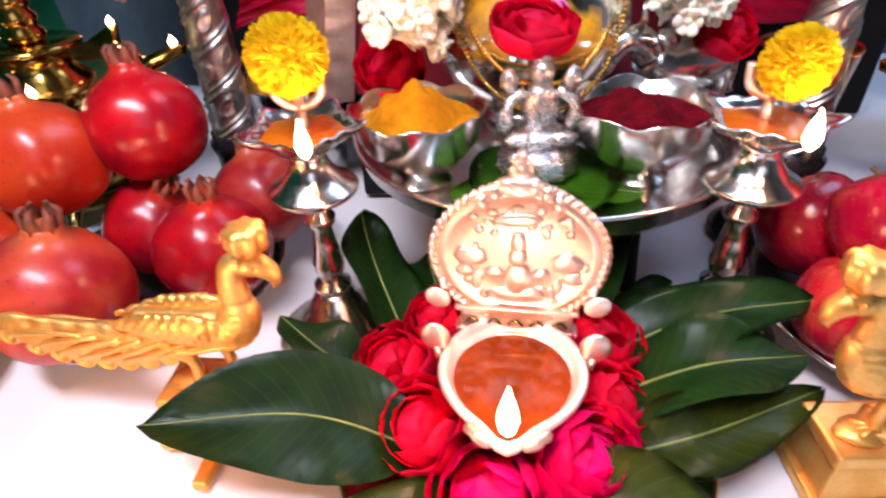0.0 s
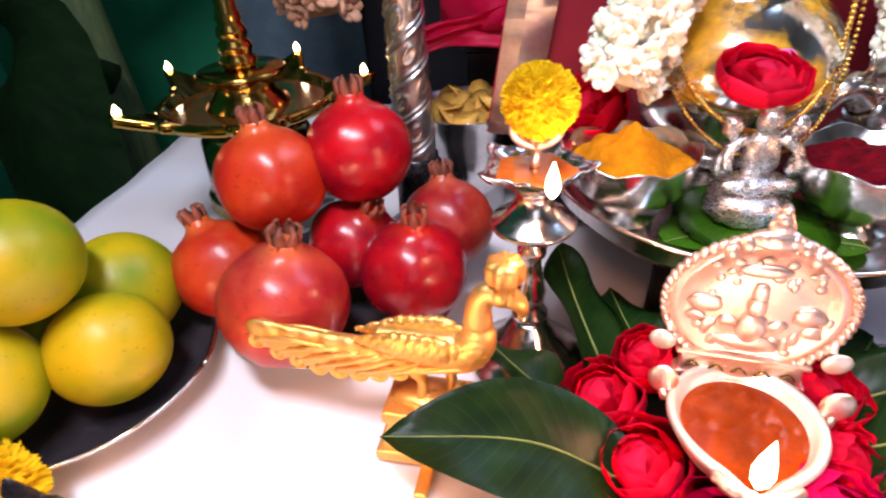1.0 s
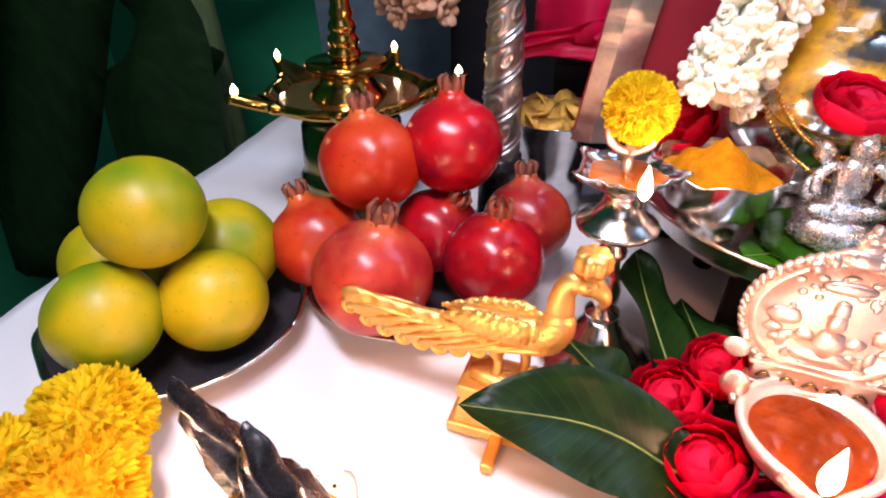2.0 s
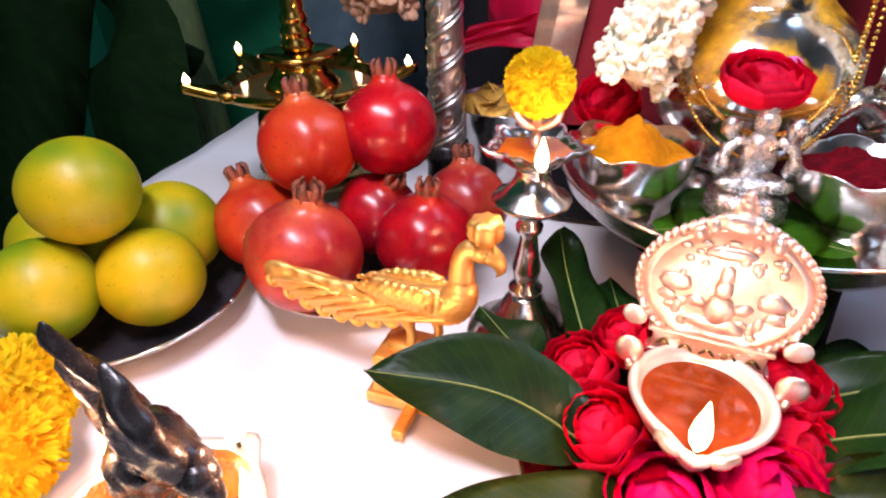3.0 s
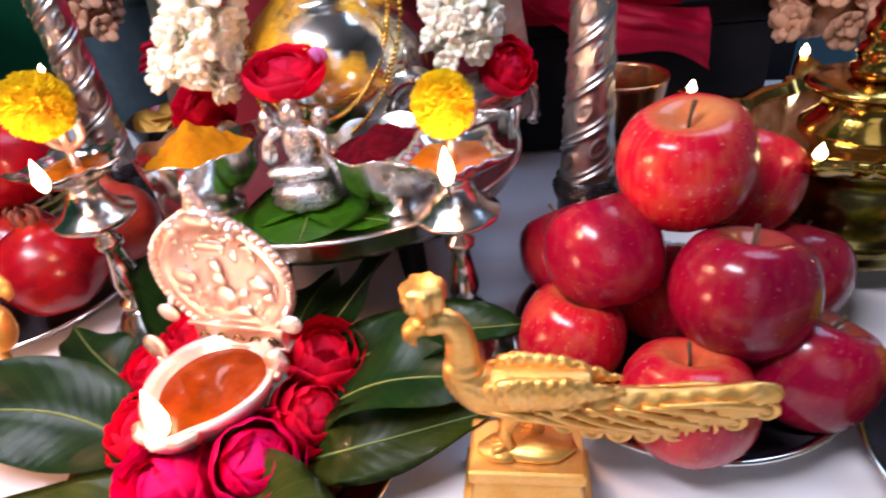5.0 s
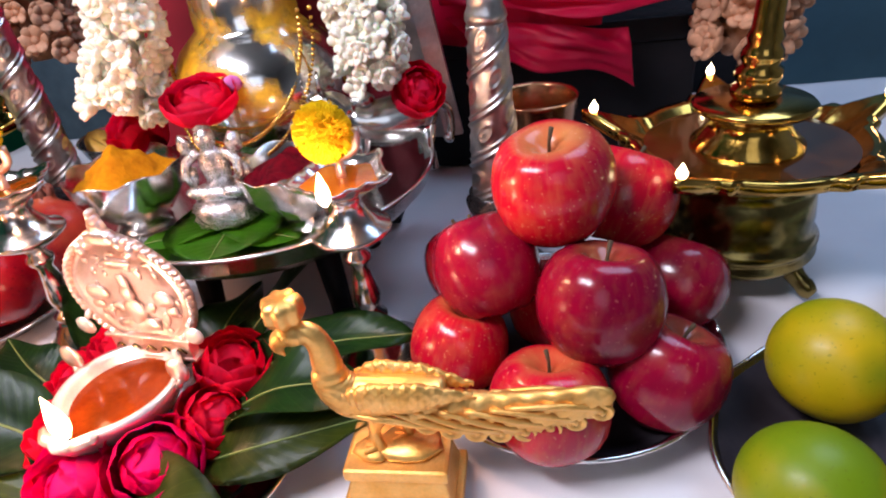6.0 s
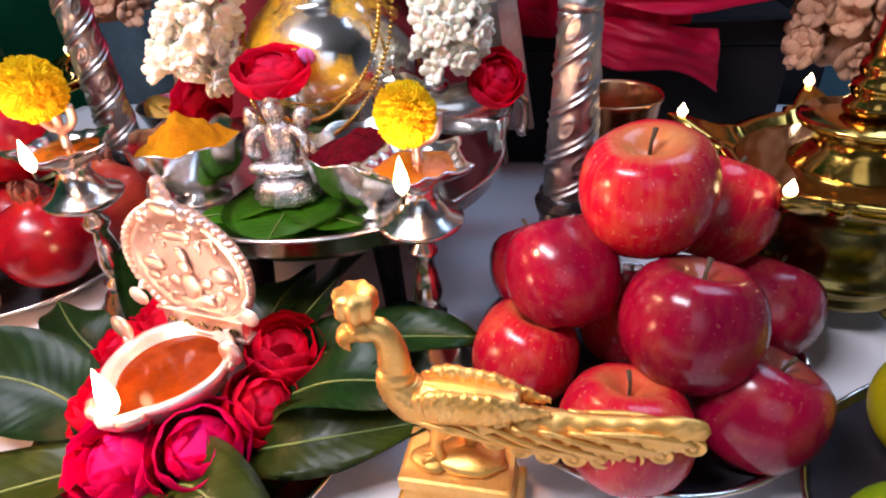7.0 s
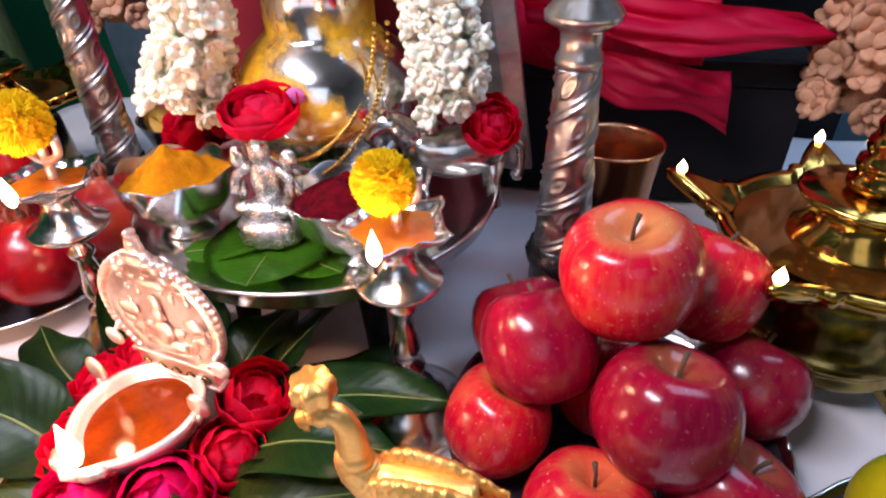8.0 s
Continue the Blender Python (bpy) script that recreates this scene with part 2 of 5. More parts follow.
APPLE_DARK = fruit_material("dark_red_apple_skin", (0.33, 0.0025, 0.026), (0.19, 0.002, 0.021), (0.5, 0.2, 0.05), (0.5, 0.12, 0.1), 0.3, 0.2, streaks=0.08, pole_from=0.013)
APPLE_LIGHT = fruit_material("streaked_apple_skin", (0.52, 0.006, 0.02), (0.36, 0.003, 0.022), (0.64, 0.36, 0.09), (0.6, 0.3, 0.15), 0.4, 0.22, streaks=0.12, pole_from=0.0095)
LIME = fruit_material("sweet_lime_skin", (0.145, 0.23, 0.002), (0.56, 0.35, 0.001), (0.12, 0.2, 0.003), (0.12, 0.15, 0.004), 0.5, 0.42, coat=0.05, mottle=0.2, patch=10)


def leaf_material(name, c1, c2, vein):
    mat, nt, b = nodes_of(name)
    uv = nt.nodes.new("ShaderNodeTexCoord")
    sep = nt.nodes.new("ShaderNodeSeparateXYZ")
    lk(nt, uv.outputs["UV"], sep.inputs[0])
    # side veins run slantwise from the midrib
    off = nt.nodes.new("ShaderNodeMath")
    off.operation = "SUBTRACT"
    off.inputs[1].default_value = 0.5
    lk(nt, sep.outputs[1], off.inputs[0])
    ab = nt.nodes.new("ShaderNodeMath")
    ab.operation = "ABSOLUTE"
    lk(nt, off.outputs[0], ab.inputs[0])
    sl = nt.nodes.new("ShaderNodeMath")
    sl.operation = "MULTIPLY_ADD"
    sl.inputs[1].default_value = -0.35
    lk(nt, ab.outputs[0], sl.inputs[0])
    lk(nt, sep.outputs[0], sl.inputs[2])
    fr = nt.nodes.new("ShaderNodeMath")
    fr.operation = "MULTIPLY"
    fr.inputs[1].default_value = 100
    lk(nt, sl.outputs[0], fr.inputs[0])
    sn = nt.nodes.new("ShaderNodeMath")
    sn.operation = "SINE"
    lk(nt, fr.outputs[0], sn.inputs[0])
    veins = ramp(nt, sn.outputs[0], [(0.9, (0, 0, 0)), (1.0, (0.16, 0.16, 0.16))])
    n = tex(nt, 45, 5)
    col = ramp(nt, n.outputs[0], [(0.35, c1), (0.65, c2)])
    col = blend(nt, veins, col, vein)
    info = nt.nodes.new("ShaderNodeObjectInfo")
    hsv = nt.nodes.new("ShaderNodeHueSaturation")
    mr = nt.nodes.new("ShaderNodeMapRange")
    mr.inputs[3].default_value, mr.inputs[4].default_value = 0.75, 1.2
    lk(nt, info.outputs["Random"], mr.inputs[0])
    lk(nt, mr.outputs[0], hsv.inputs["Value"])
    lk(nt, col, hsv.inputs["Color"])
    lk(nt, hsv.outputs[0], b.inputs["Base Color"])
    b.inputs["Roughness"].default_value = 0.34
    b.inputs["Specular IOR Level"].default_value = 0.34
    bump(nt, b, sn.outputs[0], 0.12, 0.0005)
    return mat


MANGO = leaf_material("mango_leaf", (0.019, 0.07, 0.012), (0.009, 0.04, 0.01), (0.1, 0.19, 0.03))
MANGO_YOUNG = leaf_material("olive_mango_leaf", (0.065, 0.095, 0.01), (0.036, 0.064, 0.008), (0.2, 0.23, 0.04))
BETEL = leaf_material("betel_leaf", (0.07, 0.26, 0.01), (0.045, 0.18, 0.008), (0.14, 0.3, 0.04))
MIDRIB = plain("leaf_midrib", (0.2, 0.27, 0.06), (0.12, 0.18, 0.04), 0.45)


def flame_material():
    mat, nt, b = nodes_of("oil_flame")
    b.inputs["Base Color"].default_value = (1, 0.8, 0.5, 1)
    b.inputs["Emission Color"].default_value = (1.0, 0.72, 0.38, 1)
    b.inputs["Emission Strength"].default_value = 14.0
    return mat


FLAME = flame_material()


def pot_material():
    """Polished silver with turmeric paste rubbed on in uneven patches round the shoulder."""
    mat, nt, silver = nodes_of("turmeric_smeared_silver")
    silver.inputs["Base Color"].default_value = (0.84, 0.82, 0.79, 1)
    silver.inputs["Metallic"].default_value = 1.0
    silver.inputs["Roughness"].default_value = 0.14
    paste = nt.nodes.new("ShaderNodeBsdfPrincipled")
    grain = tex(nt, 140)
    lk(nt, ramp(nt, grain.outputs[0], [(0.3, (0.82, 0.47, 0.008)), (0.7, (0.64, 0.3, 0.004))]), paste.inputs["Base Color"])
    paste.inputs["Roughness"].default_value = 0.55
    co = nt.nodes.new("ShaderNodeTexCoord")
    sep = nt.nodes.new("ShaderNodeSeparateXYZ")
    lk(nt, co.outputs["Object"], sep.inputs[0])
    # real paste on the shoulder; on the neck its colour paints a yellow reflection
    band = ramp(nt, sep.outputs[2], [(0.058, (0, 0, 0)), (0.085, (1, 1, 1)), (0.135, (1, 1, 1)), (0.16, (0.35, 0.35, 0.35))])
    patch = tex(nt, 16, 5)
    spread = ramp(nt, patch.outputs[0], [(0.46, (0, 0, 0)), (0.56, (1, 1, 1))])
    mask = blend(nt, 1.0, band, spread, "MULTIPLY")
    mix = nt.nodes.new("ShaderNodeMixShader")
    lk(nt, mask, mix.inputs[0])
    lk(nt, silver.outputs[0], mix.inputs[1])
    lk(nt, paste.outputs[0], mix.inputs[2])
    lk(nt, mix.outputs[0], nt.nodes["Material Output"].inputs[0])
    return mat


POT = pot_material()
CELADON = plain("celadon_glaze", (0.36, 0.46, 0.36), (0.28, 0.38, 0.3), 0.2, 0, 20, coat=0.6)


def let_light_through(mat, share, warm):
    """Mix a share of translucence into a thin petal or leaf."""
    nt = mat.node_tree
    b = nt.nodes["Principled BSDF"]
    tr = nt.nodes.new("ShaderNodeBsdfTranslucent")
    src = b.inputs["Base Color"].links[0].from_socket
    lk(nt, blend(nt, 1.0, src, warm, "MULTIPLY"), tr.inputs["Color"])
    mix = nt.nodes.new("ShaderNodeMixShader")
    mix.inputs[0].default_value = share
    lk(nt, b.outputs[0], mix.inputs[1])
    lk(nt, tr.outputs[0], mix.inputs[2])
    lk(nt, mix.outputs[0], nt.nodes["Material Output"].inputs[0])


for petal in (ROSE, ROSE_PINK, MARIGOLD, MARIGOLD_ORANGE):
    petal.node_tree.nodes["Principled BSDF"].inputs["Subsurface Weight"].default_value = 0.0
    let_light_through(petal, 0.42, (1.0, 1.0, 1.0))
let_light_through(MANGO, 0.12, (1.0, 1.0, 0.6))
let_light_through(MANGO_YOUNG, 0.15, (1.0, 1.0, 0.6))
let_light_through(BETEL, 0.2, (1.0, 1.0, 0.6))

for powdery, level in ((VERMILION, 0.08), (TURMERIC, 0.1), (ROSE, 0.25), (ROSE_PINK, 0.25), (MARIGOLD, 0.15), (MARIGOLD_ORANGE, 0.15), (BANANA, 0.2), (OIL, 0.22), (JASMINE, 0.12), (DRIED, 0.1), (BLACK, 0.15), (STEEL_REFLECTION, 0.3), (GREEN_WALL, 0.2)):
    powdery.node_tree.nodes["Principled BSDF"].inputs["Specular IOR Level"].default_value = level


# ---------------------------------------------------------------- mesh helpers
def thing(name, label, category, m=None, group="", kind=""):
    ob = new(name)
    ob.empty_display_size = 0.01
    ob.matrix_basis = m if m is not None else Matrix()
    return tagged(ob, label, category, group, kind)


def part(name, bm, material, parent=None, label="", smooth=True, m=None):
    """One bmesh as one mesh object under a thing or a part."""
    me = bpy.data.meshes.new(name)
    bmesh.ops.recalc_face_normals(bm, faces=bm.faces)
    bm.to_mesh(me)
    bm.free()
    if smooth:
        me.polygons.foreach_set("use_smooth", [True] * len(me.polygons))
    me.materials.append(material)
    ob = new(name, me)
    ob.parent = parent
    if m is not None:
        ob.matrix_basis = m
    return tagged(ob, label)


def again(ob, parent, m):
    """Another piece on the same mesh."""
    o = new(ob.name.split(".")[0], ob.data)
    o.parent = parent
    o.matrix_basis = m
    return o


def skin_rings(bm, rings, close=True, caps=(True, True)):
    vs = [[bm.verts.new(p) for p in ring] for ring in rings]
    n = len(vs[0])
    for a, b in zip(vs, vs[1:]):
        for i in range(n if close else n - 1):
            bm.faces.new((a[i], a[(i + 1) % n], b[(i + 1) % n], b[i]))
    if close and caps[0]:
        bm.faces.new(vs[0])
    if close and caps[1]:
        bm.faces.new(vs[-1])
    return vs


def lathe(profile, segs=32, shape=None, caps=(True, True), bm=None, at=(0, 0, 0)):
    """Turned form from (radius, height) pairs; shape(k, angle) gives a factor on the radius and a lift."""
    bm = bm or bmesh.new()
    rings = []
    for k, (r, z) in enumerate(profile):
        ring = []
        for i in range(segs):
            a = 2 * math.pi * i / segs
            f, dz = shape(k, a) if shape else (1, 0)
            ring.append((at[0] + r * f * math.cos(a), at[1] + r * f * math.sin(a), at[2] + z + dz))
        rings.append(ring)
    skin_rings(bm, rings, caps=caps)
    return bm


def tube(points, radii, segs=8, bm=None, flat=1.0):
    """A rod swept along points; flat squeezes its section sideways."""
    bm = bm or bmesh.new()
    pts = [Vector(p) for p in points]
    radii = radii if hasattr(radii, "__len__") else [radii] * len(pts)
    rings, ref = [], None
    for i, p in enumerate(pts):
        d = (pts[min(i + 1, len(pts) - 1)] - pts[max(i - 1, 0)]).normalized()
        if ref is None:
            ref = Vector((0, 1, 0)) if abs(d.y) < 0.9 else Vector((1, 0, 0))
        ref = (ref - d * ref.dot(d)).normalized()
        other = d.cross(ref)
        rings.append([p + radii[i] * (math.cos(a) * other + math.sin(a) * flat * ref) for a in (2 * math.pi * j / segs for j in range(segs))])
    skin_rings(bm, rings)
    return bm


def blob(centre, radii, bm=None, segs=14, rings=9, turn=None, bumps=0.0, freq=60.0):
    bm = bm or bmesh.new()
    m = Matrix.Translation(centre) @ (turn or Matrix()) @ Matrix.Diagonal((*radii, 1))
    made = bmesh.ops.create_uvsphere(bm, u_segments=segs, v_segments=rings, radius=1.0, matrix=m)["verts"]
    if bumps:
        for v in made:
            d = v.co - Vector(centre)
            v.co += d * bumps * noise.noise(v.co * freq)
    return bm


def slab(x0, x1, y0, y1, z0, z1, bm=None, bevel=0.0):
    own = bmesh.new()
    bmesh.ops.create_cube(own, size=1.0, matrix=Matrix.Translation(((x0 + x1) / 2, (y0 + y1) / 2, (z0 + z1) / 2)) @ Matrix.Diagonal((x1 - x0, y1 - y0, z1 - z0, 1)))
    if bevel:
        bmesh.ops.bevel(own, geom=own.edges[:], offset=bevel, segments=2, affect="EDGES", profile=0.6)
    if bm is None:
        return own
    return merge(bm, own)


def merge(bm, *others):
    for o in others:
        me = bpy.data.meshes.new("scratch")
        o.to_mesh(me)
        o.free()
        bm.from_mesh(me)
        bpy.data.meshes.remove(me)
    return bm


def spline(points, n):
    """Catmull-Rom through points, n steps a span."""
    p = [Vector(q) for q in points]
    p = [2 * p[0] - p[1]] + p + [2 * p[-1] - p[-2]]
    out = []
    for i in range(1, len(p) - 2):
        for k in range(n):
            t = k / n
            out.append(0.5 * (2 * p[i] + (p[i + 1] - p[i - 1]) * t + (2 * p[i - 1] - 5 * p[i] + 4 * p[i + 1] - p[i + 2]) * t * t + (3 * p[i] - p[i - 1] - 3 * p[i + 1] + p[i + 2]) * t ** 3))
    return out + [p[-2]]


def rot(axis, degrees):
    return Matrix.Rotation(radians(degrees), 4, axis)


def flame_mesh(h=0.02, w=0.0045):
    return lathe([(w * 0.3, 0), (w * 0.8, h * 0.14), (w, h * 0.32), (w * 0.8, h * 0.55), (w * 0.42, h * 0.78), (w * 0.06, h)], 12)


def add_flame(parent, x, y, z, h=0.02, w=0.0045, m=None):
    wick = part("wick", tube([(x, y, z - 0.006), (x, y, z + 0.002)], 0.0012, 6), WICK, parent)
    part("flame", flame_mesh(h, w), FLAME, wick, "bright yellow-white oil flame", m=Matrix.Translation((x, y, z)) @ (m or Matrix()))


# ---------------------------------------------------------------- the room
def room():
    def wall(name, mat, box, label):
        tagged(part(name, slab(*box), mat, smooth=False), label, "wall", kind="structure")

    wall("wall_north", WALL, (-1.6, 2.1, 1.5, 1.6, -0.75, 2.4), "dim slate-blue painted room wall")
    # south and east walls and ceiling are unseen, added pale to brighten silver reflections
    wall("wall_south", PALE_WALL, (-1.6, 2.1, -1.9, -1.8, -0.75, 2.4), "unseen pale wall added for reflections")
    wall("wall_east", PALE_WALL, (2.1, 2.2, -1.9, 1.6, -0.75, 2.4), "unseen pale wall added for reflections")
    wall("wall_west", GREEN_WALL, (-1.7, -1.6, -1.9, 1.6, -0.75, 2.4), "bright green painted room wall")
    tagged(part("floor", slab(-1.7, 2.2, -1.9, 1.6, -0.8, -0.75), FLOOR, smooth=False), "dark polished room floor", "floor", kind="structure")
    tagged(part("ceiling", slab(-1.7, 2.2, -1.9, 1.6, 2.4, 2.45), PLASTER, smooth=False), "unseen white ceiling added for reflections", "ceiling", kind="structure")
    # a green-painted stretch of the far wall beside the corner
    tagged(part("wall_panel", slab(-1.6, -0.72, 1.47, 1.497, -0.75, 2.4), GREEN_WALL, smooth=False), "bright green painted wall stretch", "wall", kind="structure")


def table():
    t = thing("altar_table", "wooden altar table under a white cloth", "table")
    part("tabletop", slab(-0.58, 0.86, -0.2, 0.86, -0.04, -0.012, bevel=0.003), WOOD, t, smooth=False)
    for x in (-0.545, 0.82):
        for y in (-0.16, 0.82):
            part("leg", slab(x - 0.025, x + 0.025, y - 0.025, y + 0.025, -0.75, -0.04, bevel=0.003), WOOD, t, smooth=False)
    # the cloth: a rumpled sheet that turns down over the edges
    bm = bmesh.new()
    nx, ny = 150, 110
    grid = []
    for j in range(ny + 1):
        row = []
        for i in range(nx + 1):
            x, y = -0.585 + 1.455 * i / nx, -0.21 + 1.08 * j / ny
            z = -0.003 + 0.0035 * noise.noise(Vector((x * 6, y * 9, 0.3))) + 0.002 * noise.noise(Vector((x * 16 + y * 8, y * 22, 1.7)))
            # long soft creases
            z += 0.0028 * math.exp(-((y - 0.3 - 0.35 * (x - 0.2)) / 0.008) ** 2) * (x > 0.05) + 0.0022 * math.exp(-((x + 0.1 + 0.4 * (y - 0.1)) / 0.007) ** 2) + 0.0026 * math.exp(-((y - 0.42 + 0.12 * x + 0.01 * math.sin(30 * x)) / 0.006) ** 2) * (x > 0.1) + 0.0024 * math.exp(-((y - 0.37 - 0.2 * (x - 0.2)) / 0.005) ** 2) * (x > 0.15) + 0.002 * math.exp(-((x - 0.12 - 0.5 * (y - 0.1)) / 0.006) ** 2)
            row.append(bm.verts.new((x - 0.03 * (y - 0.2) * (i == 0), y, min(z, 0.001))))
        grid.append(row)
    for j in range(ny):
        for i in range(nx):
            bm.faces.new((grid[j][i], grid[j][i + 1], grid[j + 1][i + 1], grid[j + 1][i]))
    edge = [e for e in bm.edges if e.is_boundary]
    low = bmesh.ops.extrude_edge_only(bm, edges=edge)["geom"]
    for v in low:
        if isinstance(v, bmesh.types.BMVert):
            v.co.z -= 0.16
    cloth = part("tablecloth", bm, WHITE_CLOTH)
    tagged(cloth, "white cotton cloth lightly creased over the altar table", "tablecloth")


# ---------------------------------------------------------------- fruit
def pom_mesh():
    def body(k, a):
        return 1 + (0.02 * math.cos(6 * a + 0.4) + 0.012 * math.cos(2 * a)) * (2 < k < 16), 0
    prof = []
    for k in range(17):
        th = math.pi * (k / 18 * 0.93)
        r, z = math.sin(th) ** 0.93, -math.cos(th) * 0.95
        prof.append((max(r, 0.02), z))
    prof += [(0.42, 0.87), (0.33, 0.925), (0.27, 0.985), (0.24, 1.04), (0.235, 1.1), (0.2, 1.11)]
    return lathe(prof, 40, body, (True, True))


def calyx_mesh():
    bm = bmesh.new()
    # a short tube that splits into pointed teeth
    for i in range(6):
        a = 2 * math.pi * i / 6
        pts, w = [(0.215, 1.05), (0.22, 1.13), (0.235, 1.22), (0.24, 1.31), (0.165, 1.39)], [0.125, 0.12, 0.105, 0.06, 0.012]
        rows = []
        for (r, z), h in zip(pts, w):
            side = Vector((-math.sin(a), math.cos(a), 0))
            out = Vector((math.cos(a), math.sin(a), 0))
            c = out * r + Vector((0, 0, z))
            rows.append([c - side * h - out * 0.03, c + out * 0.03, c + side * h - out * 0.03, c - out * 0.05])
        skin_rings(bm, rows)
    return bm


def pomegranates():
    body, calyx = pom_mesh(), calyx_mesh()
    spots = [((-0.283, 0.36, 0.12), 0.0405, POM_ORANGE, (-4, -6, 10), "orange-red pomegranate with a dry crown on the pile"),
             ((-0.222, 0.39, 0.129), 0.0405, POM_RED, (-6, -3, 80), "glossy red pomegranate resting on the pile"),
             ((-0.257, 0.286, 0.063), 0.0445, POM_PINK, (-6, 10, 150), "dull pinkish pomegranate in the steel plate"),
             ((-0.176, 0.337, 0.058), 0.04, POM_RED, (2, 5, 220), "dark red speckled pomegranate in the steel plate"),
             ((-0.159, 0.402, 0.06), 0.038, POM_PINK, (-14, -6, 300), "pale pink-red pomegranate in the steel plate"),
             ((-0.325, 0.333, 0.056), 0.039, POM_ORANGE, (-10, -22, 30), "orange-red pomegranate at the plate's rim"),
             ((-0.232, 0.372, 0.057), 0.037, POM_RED, (10, 30, 110), "dark red pomegranate deep in the pile")]
    for (place, R, mat, (rx, ry, rz), label) in spots:
        ob = thing("pomegranate", label, "pomegranate", Matrix.Translation(place) @ rot("X", rx) @ rot("Y", ry) @ rot("Z", rz), "pile of pomegranates")
        for name, src in (("skin", body), ("crown", calyx)):
            c = src.copy()
            bmesh.ops.scale(c, vec=(R, R, R), verts=c.verts)
            part(name, c, mat if name == "skin" else CROWN, ob, "" if name == "skin" else "brown dried calyx crown")


CROWN = plain("pomegranate_crown", (0.34, 0.07, 0.03), (0.1, 0.035, 0.018), 0.6, 0, 60, 0.2, 0.001)
STEM = plain("brown_stalk", (0.12, 0.07, 0.03), (0.06, 0.04, 0.02), 0.8)
NAVEL = plain("lime_navel", (0.2, 0.2, 0.05), (0.12, 0.11, 0.04), 0.8)


def apple_mesh(R, seed):
    rng = random.Random(seed)
    ph, sq = rng.uniform(0, 6), rng.uniform(0.9, 0.97)
    prof = [(0.02, 0.6), (0.1, 0.63), (0.2, 0.72), (0.32, 0.81), (0.46, 0.86), (0.62, 0.84), (0.78, 0.72), (0.9, 0.52), (0.98, 0.24), (1.0, 0.0), (0.97, -0.25), (0.89, -0.48),
            (0.76, -0.68), (0.6, -0.82), (0.44, -0.88), (0.28, -0.86), (0.12, -0.76), (0.02, -0.72)]

    def f(k, a):
        u = 1 if k < 9 else 1 + (k - 9) / 9
        return 1 + 0.018 * math.cos(5 * a + ph) * u + 0.02 * math.cos(2 * a + ph), 0.02 * R * math.cos(5 * a + ph) * (k > 12)
    return lathe([(r * R, z * R * sq * 1.05) for r, z in prof], 40, f)


def apples():
    spots = [((0.292, 0.297, 0.141), 0.0375, APPLE_LIGHT, (8, -6, 0)), ((0.316, 0.25, 0.087), 0.0365, APPLE_DARK, (-14, 6, 40)), ((0.249, 0.285, 0.091), 0.0355, APPLE_DARK, (-38, -16, 90)),
             ((0.228, 0.264, 0.044), 0.033, APPLE_LIGHT, (-12, 14, 150)), ((0.284, 0.213, 0.043), 0.0345, APPLE_LIGHT, (-16, 2, 200)), ((0.353, 0.236, 0.045), 0.034, APPLE_DARK, (-14, 22, 260)),
             ((0.343, 0.345, 0.105), 0.036, APPLE_LIGHT, (-24, 20, 310)), ((0.378, 0.325, 0.045), 0.036, APPLE_DARK, (-34, 20, 20)), ((0.295, 0.305, 0.044), 0.034, APPLE_LIGHT, (-40, 0, 70)),
             ((0.235, 0.335, 0.06), 0.036, APPLE_DARK, (-34, -20, 120))]
    tags = {APPLE_LIGHT: "red apple streaked with yellow in a steel plate", APPLE_DARK: "glossy dark red apple in a steel plate"}
    for n, (place, R, mat, (rx, ry, rz)) in enumerate(spots):
        ob = thing("apple", tags[mat], "apple", Matrix.Translation(place) @ rot("X", rx) @ rot("Y", ry) @ rot("Z", rz), "pile of apples")
        part("skin", apple_mesh(R, n), mat, ob)
        part("stalk", tube([(0, 0, R * 0.5), (0.0008, 0, R * 0.8), (0.003, 0.001, R * 1.02)], [0.0012, 0.001, 0.0015], 6), STEM, ob, "short brown stalk")


def limes():
    left = [((-0.4, 0.243, 0.122), 0.039, (15, 3, 0)), ((-0.42, 0.2, 0.06), 0.039, (40, -20, 40)), ((-0.368, 0.247, 0.05), 0.039, (120, 30, 90)), ((-0.388, 0.3, 0.06), 0.041, (30, 40, 150)), ((-0.465, 0.263, 0.055), 0.041, (-30, 20, 200))]
    right = [((0.447, 0.243, 0.046), 0.0355, (60, 10, 30)), ((0.404, 0.164, 0.037), 0.034, (100, -10, 120)), ((0.522, 0.218, 0.04), 0.036, (10, 10, 220)), ((0.492, 0.15, 0.04), 0.035, (20, 60, 0))]
    for group, spots in (("limes beside the pomegranates", left), ("limes beside the apples", right)):
        for n, (place, R, (rx, ry, rz)) in enumerate(spots):
            ob = thing("sweet_lime", "green sweet lime ripening to yellow in a plate", "lime", Matrix.Translation(place) @ rot("X", rx) @ rot("Y", ry) @ rot("Z", rz), group)
            bm = blob((0, 0, 0), (R, R, R * 0.95), segs=40, rings=26)
            for v in bm.verts:
                top = max(0, v.co.z / R - 0.9)
                v.co *= 1 - 0.25 * top + 0.02 * noise.noise(v.co * 28 + Vector((n, 0, 0)))
            part("peel", bm, LIME, ob)
            part("navel", lathe([(0.0005, R * 0.925), (0.003, R * 0.932), (0.0045, R * 0.928), (0.005, R * 0.915)], 10), NAVEL, ob, "brown stalk scar")


